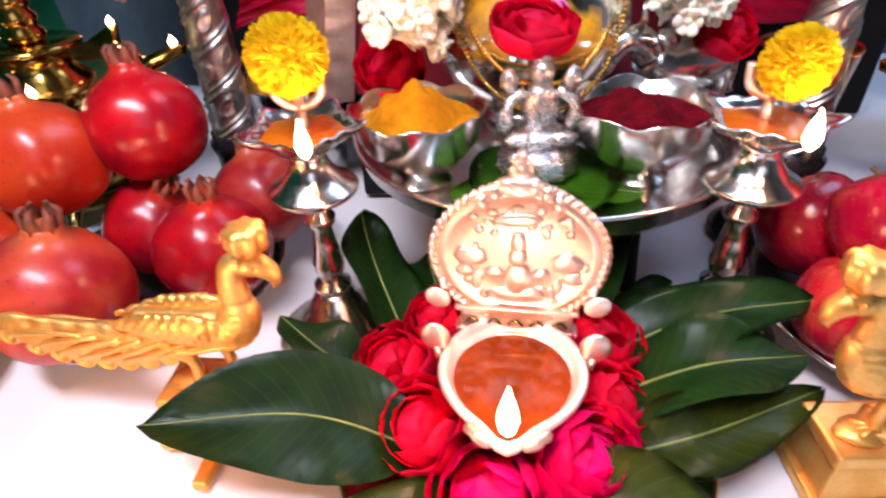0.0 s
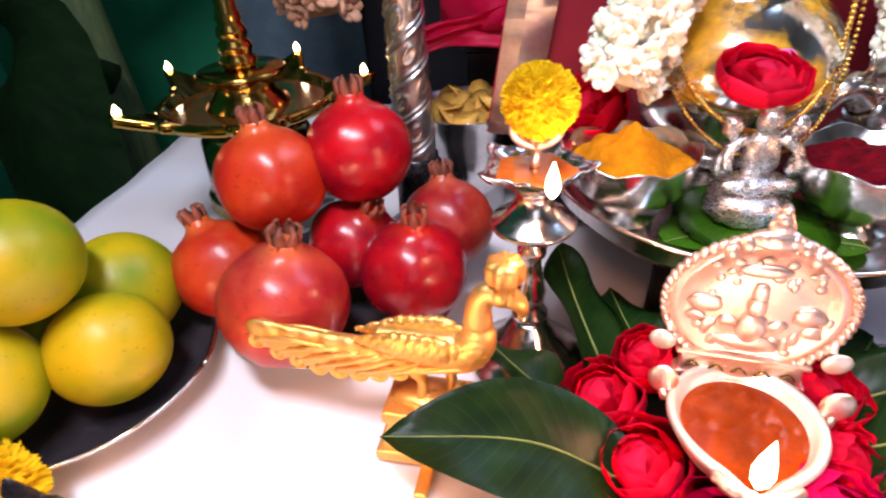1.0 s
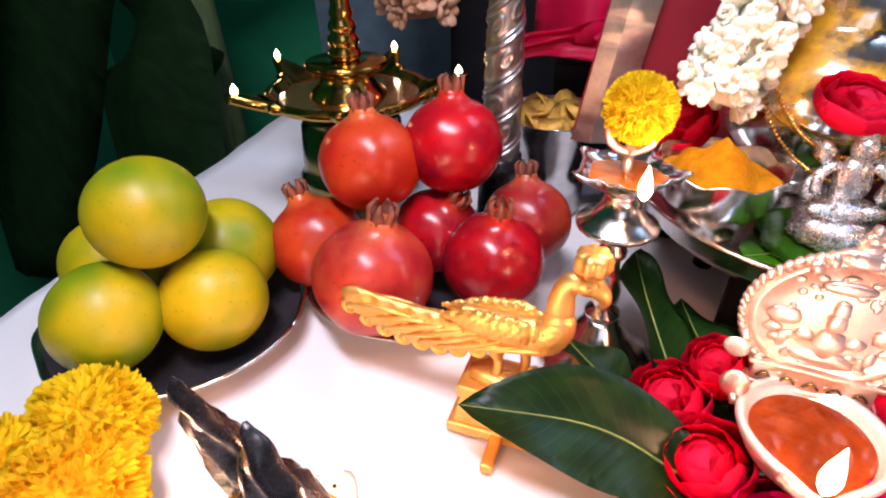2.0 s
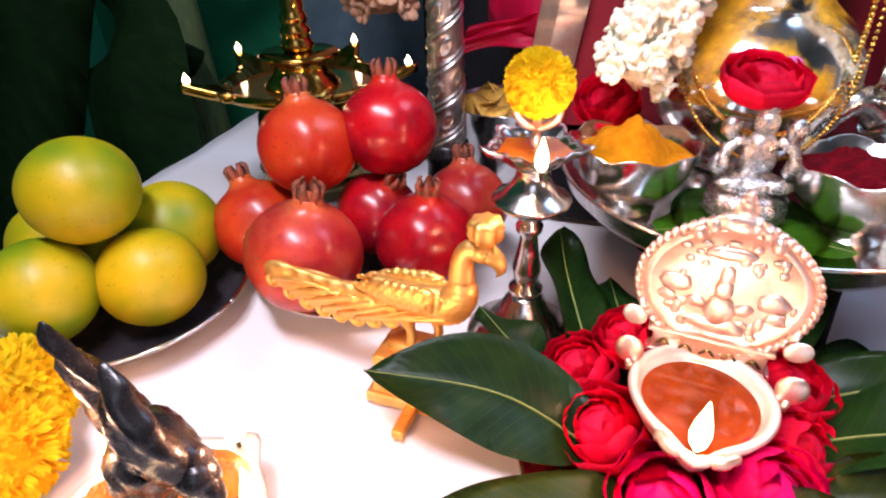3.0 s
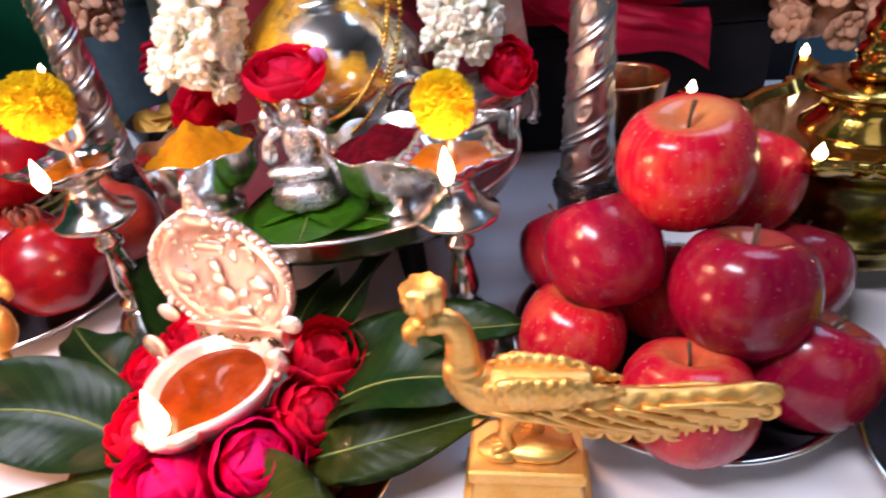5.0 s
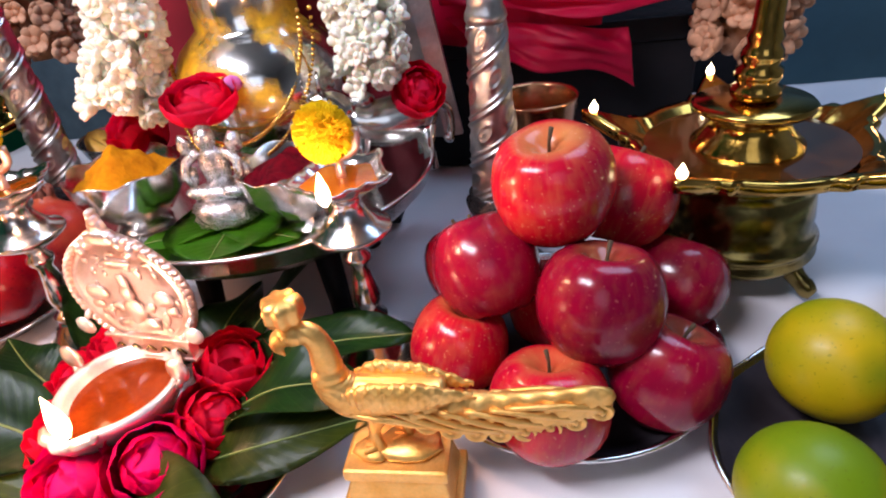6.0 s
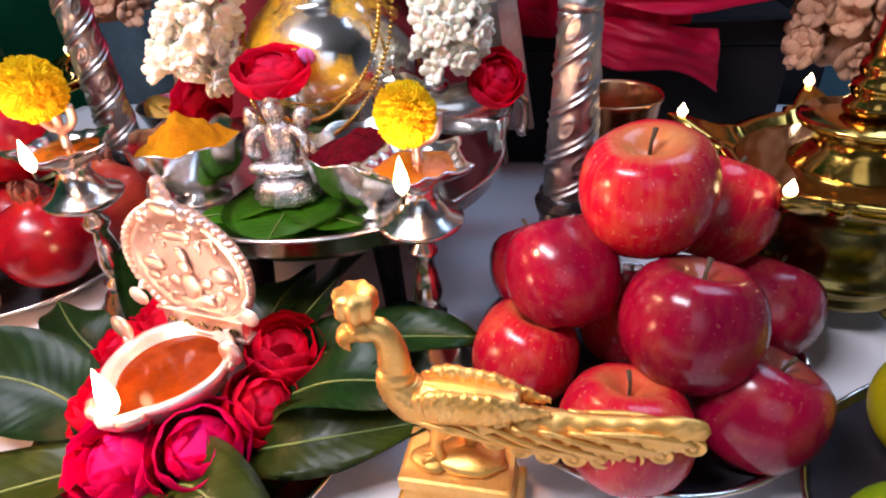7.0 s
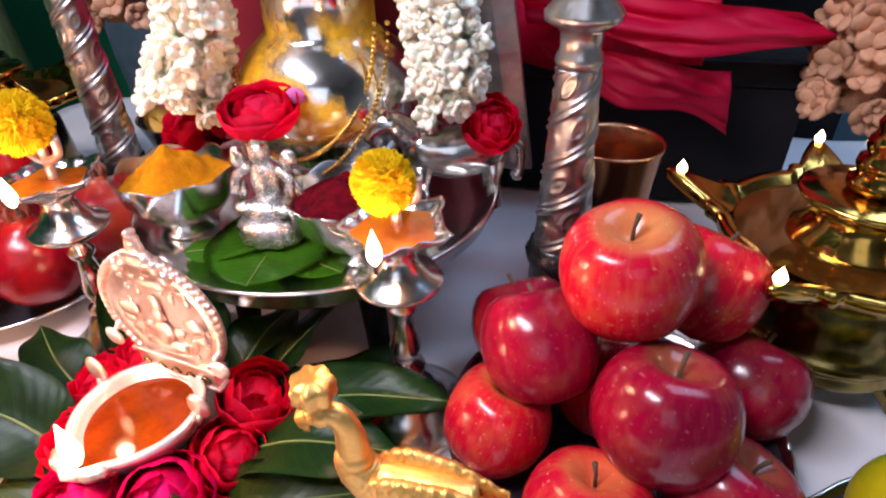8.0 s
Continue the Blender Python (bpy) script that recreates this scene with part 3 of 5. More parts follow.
def plate(name, label, x, y, R, h=0.022, inside=STEEL_REFLECTION, waves=0, z=0.0, m=None, metal=STEEL, amp=0.012):
    ob = thing(name, label, "plate", m or Matrix.Translation((x, y, z)))

    def sh(k, a):
        return (1 + amp * math.cos(waves * a) * (k > 1), 0.001 * math.cos(waves * a) * (k > 1)) if waves else (1, 0)
    prof = [(R * 0.7, 0.0015), (R * 0.78, 0.002), (R * 0.93, h * 0.7), (R, h), (R * 1.012, h + 0.0012), (R, h + 0.002), (R * 0.985, h + 0.0008)]
    part("rim", lathe(prof + [(R * 0.92, h * 0.72), (R * 0.77, 0.0045)], 96, sh, (False, False)), metal, ob, "bright rolled metal rim")
    lip = []
    for i in range(97):
        a = 2 * math.pi * i / 96
        f, dz = sh(3, a)
        lip.append((R * 1.004 * f * math.cos(a), R * 1.004 * f * math.sin(a), h + 0.0008 + dz))
    part("rolled_edge", tube(lip, 0.0016, 8), SILVER, ob, "bright rolled edge")
    # under fruit, the dark inner wall and bottom are painted-in reflections
    part("base", lathe(([(R * 0.978, h * 0.97), (R * 0.915, h * 0.72 + 0.0012)] if inside is STEEL_REFLECTION else []) + [(R * 0.766, 0.0062), (R * 0.5, 0.0056), (0.002, 0.0056)], 96, sh if inside is STEEL_REFLECTION else None, (False, True)), inside, ob, "bottom, painted dark where it mirrors fruit")
    return ob


# ---------------------------------------------------------------- flowers and leaves
def petal_patch(R, width, foot, top, flare, ny=9, nx=8):
    """A petal that hugs a ball of radius R, from the foot's polar angle up to the top's, its lip rolled outward."""
    bm = bmesh.new()
    rows = []
    for j in range(ny + 1):
        v = j / ny
        row = []
        for i in range(nx + 1):
            u = 2 * i / nx - 1
            th = math.pi * (foot + (top - foot) * (v - 0.12 * abs(u) ** 3 * v * v))
            half = width * (0.45 + 0.55 * math.sin(math.pi * min(0.5, 0.15 + 0.45 * v))) * (1 - 0.3 * max(0.0, v - 0.5) ** 2 / 0.25)
            ph = u * half - math.pi / 2
            lip = max(0.0, v - 0.62) / 0.38
            r = R * (1 - 0.05 * u * u + flare * lip ** 2 + (0.022 + 0.02 * lip) * math.sin(6 * u + 4 * v + 9 * R / 0.03) * v)
            row.append(bm.verts.new((r * math.sin(th) * math.cos(ph), r * math.sin(th) * math.sin(ph), -r * math.cos(th) - 0.1 * flare * R * lip ** 3)))
        rows.append(row)
    for j in range(ny):
        for i in range(nx):
            bm.faces.new((rows[j][i], rows[j][i + 1], rows[j + 1][i + 1], rows[j + 1][i]))
    bmesh.ops.solidify(bm, geom=bm.faces[:], thickness=0.0005)
    return bm


def rose(place, R, tilt, mat, label, seed, group="", flat=1.0):
    rng = random.Random(seed)
    ob = thing("rose", label, "rose", Matrix.Translation(place) @ rot("X", tilt[0]) @ rot("Y", tilt[1]) @ rot("Z", rng.uniform(0, 360)) @ Matrix.Diagonal((1, 1, flat, 1)), group)
    part("receptacle", blob((0, 0, -R * 0.8), (R * 0.34, R * 0.34, R * 0.25), segs=10, rings=6), CALYX, ob, "green flower base")
    part("heart", blob((0, 0, -R * 0.2), (R * 0.62, R * 0.62, R * 0.5), segs=16, rings=10), mat, ob, "packed inner petals")
    for ring, (n, rk, top, width, flare) in enumerate(((2, 0.24, 0.93, 1.5, 0.06), (3, 0.42, 0.88, 1.3, 0.08), (5, 0.61, 0.82, 1.0, 0.1), (6, 0.79, 0.75, 0.95, 0.1), (7, 0.95, 0.66, 0.92, 0.1))):
        first = None
        for i in range(n):
            a = 360 * i / n + ring * 41 + rng.uniform(-10, 10)
            m = rot("Z", a) @ Matrix.Translation((0, 0, -R * 0.06 * ring)) @ rot("X", rng.uniform(-3, 5)) @ rot("Y", rng.uniform(-3, 3)) @ Matrix.Scale(rng.uniform(0.97, 1.04), 4)
            if first is None:
                first = part("petal", petal_patch(R * rk, width, 0.06, top, flare), mat, ob, m=m)
            else:
                again(first, ob, m)
    return ob


def marigold(place, radii, mat, label, seed, group="", m=None, n=620):
    """A pompon of ruffled florets, joined, on a green cup."""
    rng = random.Random(seed)
    ob = thing("marigold", label, "marigold", Matrix.Translation(place) @ (m or Matrix()), group)
    verts, faces = [], []
    for k in range(n):
        z = 1 - 1.86 * (k + 0.5) / n
        a = k * 2.39996
        s = math.sqrt(max(0, 1 - z * z))
        d = Vector((s * math.cos(a), s * math.sin(a), z))
        side = d.cross(Vector((rng.uniform(-1, 1), rng.uniform(-1, 1), rng.uniform(-1, 1)))).normalized()
        up = d.cross(side)
        c = Vector((d.x * radii[0], d.y * radii[1], d.z * radii[2]))
        L, w = radii[0] * rng.uniform(0.15, 0.55), radii[0] * rng.uniform(0.08, 0.14)
        b0 = len(verts)
        root = c * 0.72
        tip = c + d * L * 0.35
        verts += [root - side * w * 0.4, root + side * w * 0.4, tip * 0.94 + side * w + up * w * 0.3, tip + side * w * 0.45 + up * w * 0.75, tip * 0.97 + up * w * 0.2,
                  tip - side * w * 0.45 + up * w * 0.75, tip * 0.94 - side * w + up * w * 0.3, c * 0.85 - up * w * 0.35]
        faces += [tuple(b0 + q for q in f) for f in ((0, 1, 2, 7), (0, 7, 6), (7, 2, 3, 4), (7, 4, 5, 6))]
    me = bpy.data.meshes.new("bloom")
    me.from_pydata([tuple(v) for v in verts], [], faces)
    me.materials.append(mat)
    fl = new("bloom", me)
    fl.parent = ob
    fl["kind"] = "stuff"
    part("heart", blob((0, 0, 0), [r * 0.9 for r in radii], segs=16, rings=10, bumps=0.1, freq=200), mat, ob)
    return ob


def bud_mesh():
    """A half-open jasmine flower: a short tube and six pointed petals round a closed heart."""
    bm = blob((0, 0, 0.004), (0.0024, 0.0024, 0.0038), segs=8, rings=5)
    tube([(0, 0, -0.007), (0, 0, 0.001)], [0.001, 0.0016], 6, bm)
    for i in range(6):
        a = math.pi / 3 * i
        blob((0.0034 * math.cos(a), 0.0034 * math.sin(a), 0.0048 + 0.0012 * (i % 2)), (0.0016, 0.0034, 0.0046), bm, 7, 5, rot("Z", math.degrees(a)) @ rot("Y", 34 + 10 * (i % 2)))
    return bm


def garland(points, R, label, seed, mat, step=0.0042, per=7, name="flower_garland", size=1.0):
    """Strung flowers in a thick round rope along points."""
    rng = random.Random(seed)
    ob = thing(name, label, "garland")
    pts = spline(points, 40)
    part("thread", tube(pts[::8] + [pts[-1]], 0.0012, 6), CALYX, ob)
    # petal-coloured core added to lighten the dark gaps between blossoms
    part("stem_core", tube(pts[::4] + [pts[-1]], R * 0.62, 12), mat, ob, "added core filling the gaps between blossoms")
    first, run, last = None, 0.0, -1.0
    for a, b in zip(pts, pts[1:]):
        run += (b - a).length
        if run - last < step:
            continue
        last = run
        d = (b - a).normalized()
        side = d.orthogonal().normalized()
        for i in range(per):
            ang = 2 * math.pi * (i + rng.random() * 0.7) / per
            out = (side * math.cos(ang) + d.cross(side) * math.sin(ang) + d * rng.uniform(-0.35, 0.35)).normalized()
            m = Matrix.Translation(a + out * R * rng.uniform(0.5, 0.95)) @ out.to_track_quat("Z", "Y").to_matrix().to_4x4() @ Matrix.Scale(size * rng.uniform(0.85, 1.25), 4)
            if first is None:
                first = part("blossom", bud_mesh(), mat, ob, m=m)
            else:
                again(first, ob, m)
    return ob


def leaf(root, mid, tip, width, mat, label, roll=0.0, fold=0.25, wave=0.006, seed=0, name="mango_leaf", blunt=1.0, thick=0.0006):
    """A long leaf over a curve through three points, folded along its midrib, with a wavy margin."""
    ob = thing(name, label, "leaf", None, "leaves round the lamp")
    pts = spline((root, mid, tip), 9)
    n, nx = len(pts) - 1, 8
    bm = bmesh.new()
    uvl = bm.loops.layers.uv.new("UVMap")
    rows, centre = [], []
    for j, p in enumerate(pts):
        v = j / n
        d = (pts[min(j + 1, n)] - pts[max(j - 1, 0)]).normalized()
        side = d.cross(Vector((0, 0, 1))).normalized()
        side = Matrix.Rotation(radians(roll), 3, d) @ side
        up = side.cross(d)
        half = width / 2 * (math.sin(math.pi * v ** 0.85) ** (0.75 * blunt) if 0 < v < 1 else 0.0) + 0.0004
        row = []
        for i in range(nx + 1):
            u = 2 * i / nx - 1
            lift = abs(u) * half * fold + wave * abs(u) ** 2 * math.sin(9 * v + 2.1 * seed + (1.5 if u > 0 else 0))
            row.append(bm.verts.new(p + side * half * u + up * lift))
        rows.append(row)
        centre.append(p + up * 0.0006)
    for j in range(n):
        for i in range(nx):
            fc = bm.faces.new((rows[j][i], rows[j][i + 1], rows[j + 1][i + 1], rows[j + 1][i]))
            for lp, (jj, ii) in zip(fc.loops, ((j, i), (j, i + 1), (j + 1, i + 1), (j + 1, i))):
                lp[uvl].uv = (jj / n, ii / nx)
    bmesh.ops.solidify(bm, geom=bm.faces[:], thickness=thick)
    part("blade", bm, mat, ob)
    part("midrib", tube(centre, [0.0011 * (1 - 0.75 * k / n) for k in range(n + 1)], 6), MIDRIB, ob, "pale raised midrib")
    return ob


# ---------------------------------------------------------------- lamps, vessels and figures
def peacock(m, label):
    """Gilt peacock on a stepped plinth, beak towards +x, tail towards -x; the feet stand at 0.045."""
    ob = thing("peacock_figurine", label, "figurine", m, "pair of gilt peacocks")
    bm = slab(-0.034, 0.034, -0.024, 0.024, 0.0, 0.008, bevel=0.0015)
    wedge = slab(-0.03, 0.03, -0.021, 0.021, 0.008, 0.03, bevel=0.0015)
    for v in wedge.verts:
        if v.co.z > 0.02:
            v.co.x *= 0.88
            v.co.y *= 0.8
    under = Matrix.Translation((-0.0125, 0, 0)) @ Matrix.Diagonal((1.06, 0.98, 1, 1))
    part("plinth", merge(bm, wedge), GILT, ob, "sloping gilt plinth on a broad foot", smooth=False, m=under)
    part("plinth_cap", slab(-0.029, 0.029, -0.019, 0.019, 0.03, 0.039, bevel=0.0022), GILT, ob, smooth=False, m=under)
    part("peg", slab(-0.004, 0.004, -0.05, -0.023, 0.0005, 0.0075, bevel=0.0015), GILT, ob, smooth=False, m=under)
    part("mound", merge(blob((-0.006, 0, 0.0415), (0.02, 0.013, 0.0055), bumps=0.22, freq=150), blob((0.013, 0.003, 0.041), (0.012, 0.01, 0.004), bumps=0.22, freq=170)), GILT, ob, "rough rocky mound", m=under)
    for sx, sy in ((-0.007, -0.005), (0.008, 0.005)):
        pts = spline([(sx, sy, 0.043), (sx + 0.002, sy, 0.054), (sx + 0.001, sy, 0.062), (sx - 0.002, sy, 0.074)], 5)
        leg = tube(pts, [0.0030 + 0.0005 * (k % 2) + max(0, k - 9) * 0.0007 for k in range(len(pts))], 8)
        for q in (-0.6, 0, 0.6):
            tube([(sx, sy, 0.046), (sx + 0.009, sy + q * 0.009, 0.0455)], [0.0024, 0.0013], 6, leg)
        part("leg", leg, GILT, ob, "ringed bird leg", m=under)
    spine = spline([(-0.046, 0, 0.086), (-0.026, 0, 0.083), (-0.004, 0, 0.0815), (0.009, 0, 0.083), (0.0165, 0, 0.093), (0.0168, 0, 0.106), (0.0175, 0, 0.118), (0.0215, 0, 0.1265), (0.0295, 0, 0.1275)], 10)
    key = [0.009, 0.0125, 0.0138, 0.0136, 0.0112, 0.0086, 0.0072, 0.0068, 0.007]
    rr = [float(np.interp(k / 10, range(9), key)) for k in range(len(spine))]
    bm = tube(spine, rr, 40, flat=0.8)
    bm.normal_update()
    shift = []
    for v in bm.verts:  # rows of small overlapping breast feathers below the collar
        w = max(0.0, min(1.0, (v.co.x + 0.006) / 0.012)) * max(0.0, min(1.0, (0.102 - v.co.z) / 0.004))
        around = math.atan2(v.co.y, v.co.x + 0.004)
        rise = v.co.z / 0.0042 + 0.5 * math.cos(9 * around)
        collar = math.exp(-((v.co.z - 0.1035) / 0.0014) ** 2) * (v.co.x > 0.002)
        shift.append(v.normal * (0.0011 * w * (rise - math.floor(rise) - 0.5) + 0.0012 * collar))
    for v, d in zip(bm.verts, shift):
        v.co += d
    part("body", bm, GILT, ob, "feather-chased body and curved neck")
    part("head", blob((0.0305, 0, 0.1275), (0.0085, 0.0068, 0.0074), segs=18, rings=12), GILT, ob)
    part("beak", tube(spline([(0.0335, 0, 0.127), (0.0395, 0, 0.1225), (0.0412, 0, 0.1165), (0.0388, 0, 0.1115)], 3), [0.0062, 0.006, 0.0056, 0.0052, 0.0046, 0.0039, 0.0031, 0.0022, 0.0012, 0.0005], 10), GILT, ob, "hooked beak")
    part("crest", lathe([(0.0042, 0.13), (0.0044, 0.1345), (0.0082, 0.1362), (0.0102, 0.14), (0.0098, 0.1435), (0.0102, 0.1462), (0.0088, 0.1495), (0.0015, 0.15)], 42, lambda k, a: (1 + 0.11 * math.cos(7 * a) * (k > 1), 0), at=(0.0318, 0, 0)), GILT, ob, "knobbed crown")
    for s in (-1, 1):  # eye bosses
        part("eye", blob((0.0325, s * 0.0064, 0.1285), (0.0018, 0.0012, 0.0018), segs=10, rings=7), GILT, ob)
    for s in (-1, 1):
        pts = spline([(0.01, s * 0.007, 0.0875), (-0.006, s * 0.009, 0.0885), (-0.032, s * 0.0075, 0.0885), (-0.06, s * 0.004, 0.087)], 8)
        key = [0.004, 0.0105, 0.0095, 0.0015]
        bm = tube(spline([tuple(p) for p in pts[::4]], 12), [float(np.interp(k / 24, range(4), key)) for k in range(73)], 36, flat=0.5)
        bm.normal_update()
        shift = []
        for v in bm.verts:  # scale-like coverts, then long pinions; barred shoulder
            x, z = v.co.x, v.co.z
            if x < 0.0:
                u = (0.0 - x) / 0.0062
                row = (z - 0.0885) / 0.0034 + 20
                u += 0.5 * (math.floor(row) % 2)
                lobe = (u - math.floor(u)) - 0.6 * (row - math.floor(row) - 0.5) ** 2
                ridge = 0.0014 * (lobe - 0.4)
            else:
                ridge = 0.0009 if -0.001 < x - 0.0025 < 0.001 or 0.0065 < x < 0.0085 else 0.0
            shift.append(v.normal * ridge)
        for v, d in zip(bm.verts, shift):
            v.co += d
        part("wing", bm, GILT, ob, "folded wing with chased feathers")
    bm = bmesh.new()
    rows = []
    for j in range(57):
        v = j / 56
        x = -0.022 - 0.108 * v
        top = 0.088 - 0.0055 * math.sin(math.pi * v) + 0.004 * v
        drop = float(np.interp(v, [0, 0.25, 0.6, 0.85, 1.0], [0.024, 0.029, 0.0285, 0.023, 0.015])) + 0.0032 * abs(math.sin(v * 7 * math.pi))
        thick = 0.0098 * (1 - 0.6 * v)
        close = math.sqrt(max(0.0, 1 - (max(0.0, v - 0.88) / 0.125) ** 2))
        top -= 0.5 * drop * (1 - close)
        drop *= close
        thick *= 0.3 + 0.7 * close
        row = []
        for i in range(20):
            a = 2 * math.pi * i / 20
            u = 0.5 - 0.5 * math.sin(a)
            groove = 1 + 0.2 * math.sin(52 * (v + 0.3 * u * u) + 5 * u)
            row.append((x - 0.006 * u + 0.004 * (u - 0.5) * v, thick * math.cos(a) * groove, top - drop * u))
        rows.append(row)
    skin_rings(bm, rows)
    train = part("tail", bm, GILT, ob, "long scalloped tail feathers")
    def edge(v):
        drop = float(np.interp(v, [0, 0.25, 0.6, 0.85, 1.0], [0.024, 0.029, 0.0285, 0.023, 0.015]))
        return -0.022 - 0.108 * v - 0.004, 0.088 - 0.0055 * math.sin(math.pi * v) + 0.004 * v, drop
    eye = None
    for j in range(8):
        v = (j + 0.5) / 8
        x, top, drop = edge(v)
        for s in (-1, 1):
            flank = 0.0098 * (1 - 0.6 * v)
            mm = Matrix.Translation((x, s * (flank * 0.4 + 0.0006), top - drop + 0.0012)) @ rot("X", -90 * s) @ Matrix.Scale(1.0 if v < 0.8 else 0.9, 4)
            if eye is None:
                eye = part("feather_eye", lathe([(0.0056, -0.002), (0.0068, 0), (0.0064, 0.0014), (0.0052, 0.0018), (0.004, 0.0002), (0.0028, 0.0002), (0.0022, 0.0016), (0.0003, 0.002)], 18), GILT, train, m=mm)
            else:
                again(eye, train, mm)
            # quill that sweeps from the rump down to the eye
            x0 = max(x + 0.045, -0.03 - 0.05 * v)
            v0 = max(0.0, (-0.026 - x0) / 0.108)
            f0 = 0.0098 * (1 - 0.6 * v0)
            pts = spline([(x0, s * f0 * 0.9, edge(v0)[1] - 0.005 - 0.006 * (1 - v)), ((x0 + x) / 2, s * (f0 + flank) / 2 * 1.1, top - drop * 0.52), (x, s * flank * 0.55, top - drop + 0.004)], 5)
            part("feather", tube(pts, [0.0014 + 0.001 * k / 10 for k in range(len(pts))], 7), GILT, train)
    return ob


def deity_lamp():
    """Bowl lamp with an upright back plate; the bowl's lip points towards -y."""
    m = Matrix.Translation((0.0195, 0.214, 0.0)) @ rot("Z", -9)
    ob = thing("oil_lamp", "silver back-plate oil lamp full of oil, lit", "oil lamp", m)
    part("foot", lathe([(0.026, 0.004), (0.027, 0.008), (0.012, 0.014), (0.009, 0.022), (0.014, 0.028), (0.018, 0.031)], 28), SILVER, ob)

    def lip(k, a):
        c = max(0.0, math.cos(a + math.pi / 2))
        s = 0.3 * c ** 5 + 0.7 * c ** 40
        return 1 + (0.36 * s if k > 1 else 0.1 * s), 0.001 * s
    out = [(0.012, 0.03), (0.022, 0.034), (0.031, 0.044), (0.0368, 0.056), (0.0385, 0.06), (0.0375, 0.0625), (0.0345, 0.0622), (0.0325, 0.0585), (0.027, 0.047), (0.004, 0.04)]
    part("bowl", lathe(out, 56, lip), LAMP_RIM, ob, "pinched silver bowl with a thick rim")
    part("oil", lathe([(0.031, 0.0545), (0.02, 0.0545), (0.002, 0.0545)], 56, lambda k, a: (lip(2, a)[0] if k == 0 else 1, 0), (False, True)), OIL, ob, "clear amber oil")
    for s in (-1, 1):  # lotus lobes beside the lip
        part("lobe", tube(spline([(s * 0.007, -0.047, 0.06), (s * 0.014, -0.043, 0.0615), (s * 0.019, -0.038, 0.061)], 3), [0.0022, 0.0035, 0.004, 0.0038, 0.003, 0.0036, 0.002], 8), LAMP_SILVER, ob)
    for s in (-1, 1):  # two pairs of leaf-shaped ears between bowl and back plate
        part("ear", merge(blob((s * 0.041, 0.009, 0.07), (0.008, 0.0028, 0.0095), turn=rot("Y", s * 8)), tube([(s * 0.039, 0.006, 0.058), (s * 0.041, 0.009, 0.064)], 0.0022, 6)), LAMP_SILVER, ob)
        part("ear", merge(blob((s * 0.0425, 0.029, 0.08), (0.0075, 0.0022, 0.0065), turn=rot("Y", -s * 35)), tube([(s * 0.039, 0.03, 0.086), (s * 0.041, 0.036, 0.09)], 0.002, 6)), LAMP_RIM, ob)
    # the plate itself: broad oval, slightly dished, leaning back
    tilt = Matrix.Translation((0, 0.036, 0.059)) @ rot("X", -1)
    bm = bmesh.new()

    def outline(a, f=1.0):
        x, z = 0.0448 * math.sin(a), 0.0465 - 0.0425 * math.cos(a)
        if z > 0.05:
            x *= 1 - 0.12 * ((z - 0.05) / 0.037) ** 2
        return x * f, 0.0455 + (z - 0.0455) * f
    rings = [[(outline(2 * math.pi * i / 64, f)[0], y, outline(2 * math.pi * i / 64, f)[1]) for i in range(64)] for f, y in ((0.02, -0.0012), (0.5, -0.0012), (0.84, -0.001), (0.88, -0.0034), (0.92, -0.001), (1.0, -0.001), (1.0, 0.003), (0.02, 0.003))]
    skin_rings(bm, rings)
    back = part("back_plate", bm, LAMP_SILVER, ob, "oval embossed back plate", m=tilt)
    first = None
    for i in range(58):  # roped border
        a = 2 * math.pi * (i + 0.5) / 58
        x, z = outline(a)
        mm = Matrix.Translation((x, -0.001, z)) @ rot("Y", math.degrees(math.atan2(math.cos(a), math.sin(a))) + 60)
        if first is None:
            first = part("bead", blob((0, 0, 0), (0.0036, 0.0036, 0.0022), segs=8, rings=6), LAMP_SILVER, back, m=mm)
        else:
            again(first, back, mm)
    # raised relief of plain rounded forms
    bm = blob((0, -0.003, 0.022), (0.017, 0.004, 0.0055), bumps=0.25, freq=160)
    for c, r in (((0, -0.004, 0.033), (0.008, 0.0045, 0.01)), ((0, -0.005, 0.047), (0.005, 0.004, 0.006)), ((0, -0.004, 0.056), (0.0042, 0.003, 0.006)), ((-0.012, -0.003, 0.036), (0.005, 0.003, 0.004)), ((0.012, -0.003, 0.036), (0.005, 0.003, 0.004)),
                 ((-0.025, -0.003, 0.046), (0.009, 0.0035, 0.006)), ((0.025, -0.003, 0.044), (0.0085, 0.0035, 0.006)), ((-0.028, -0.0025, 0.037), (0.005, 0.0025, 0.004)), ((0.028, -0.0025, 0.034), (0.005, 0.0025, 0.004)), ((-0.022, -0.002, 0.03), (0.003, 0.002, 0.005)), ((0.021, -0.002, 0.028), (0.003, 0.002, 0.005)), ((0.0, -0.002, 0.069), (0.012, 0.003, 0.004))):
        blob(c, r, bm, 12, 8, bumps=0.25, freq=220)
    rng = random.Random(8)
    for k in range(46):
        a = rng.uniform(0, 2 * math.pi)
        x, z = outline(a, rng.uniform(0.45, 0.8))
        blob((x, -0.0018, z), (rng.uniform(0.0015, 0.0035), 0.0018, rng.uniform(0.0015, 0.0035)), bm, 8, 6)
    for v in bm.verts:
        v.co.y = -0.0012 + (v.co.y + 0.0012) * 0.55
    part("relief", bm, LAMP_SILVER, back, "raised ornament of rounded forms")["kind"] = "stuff"
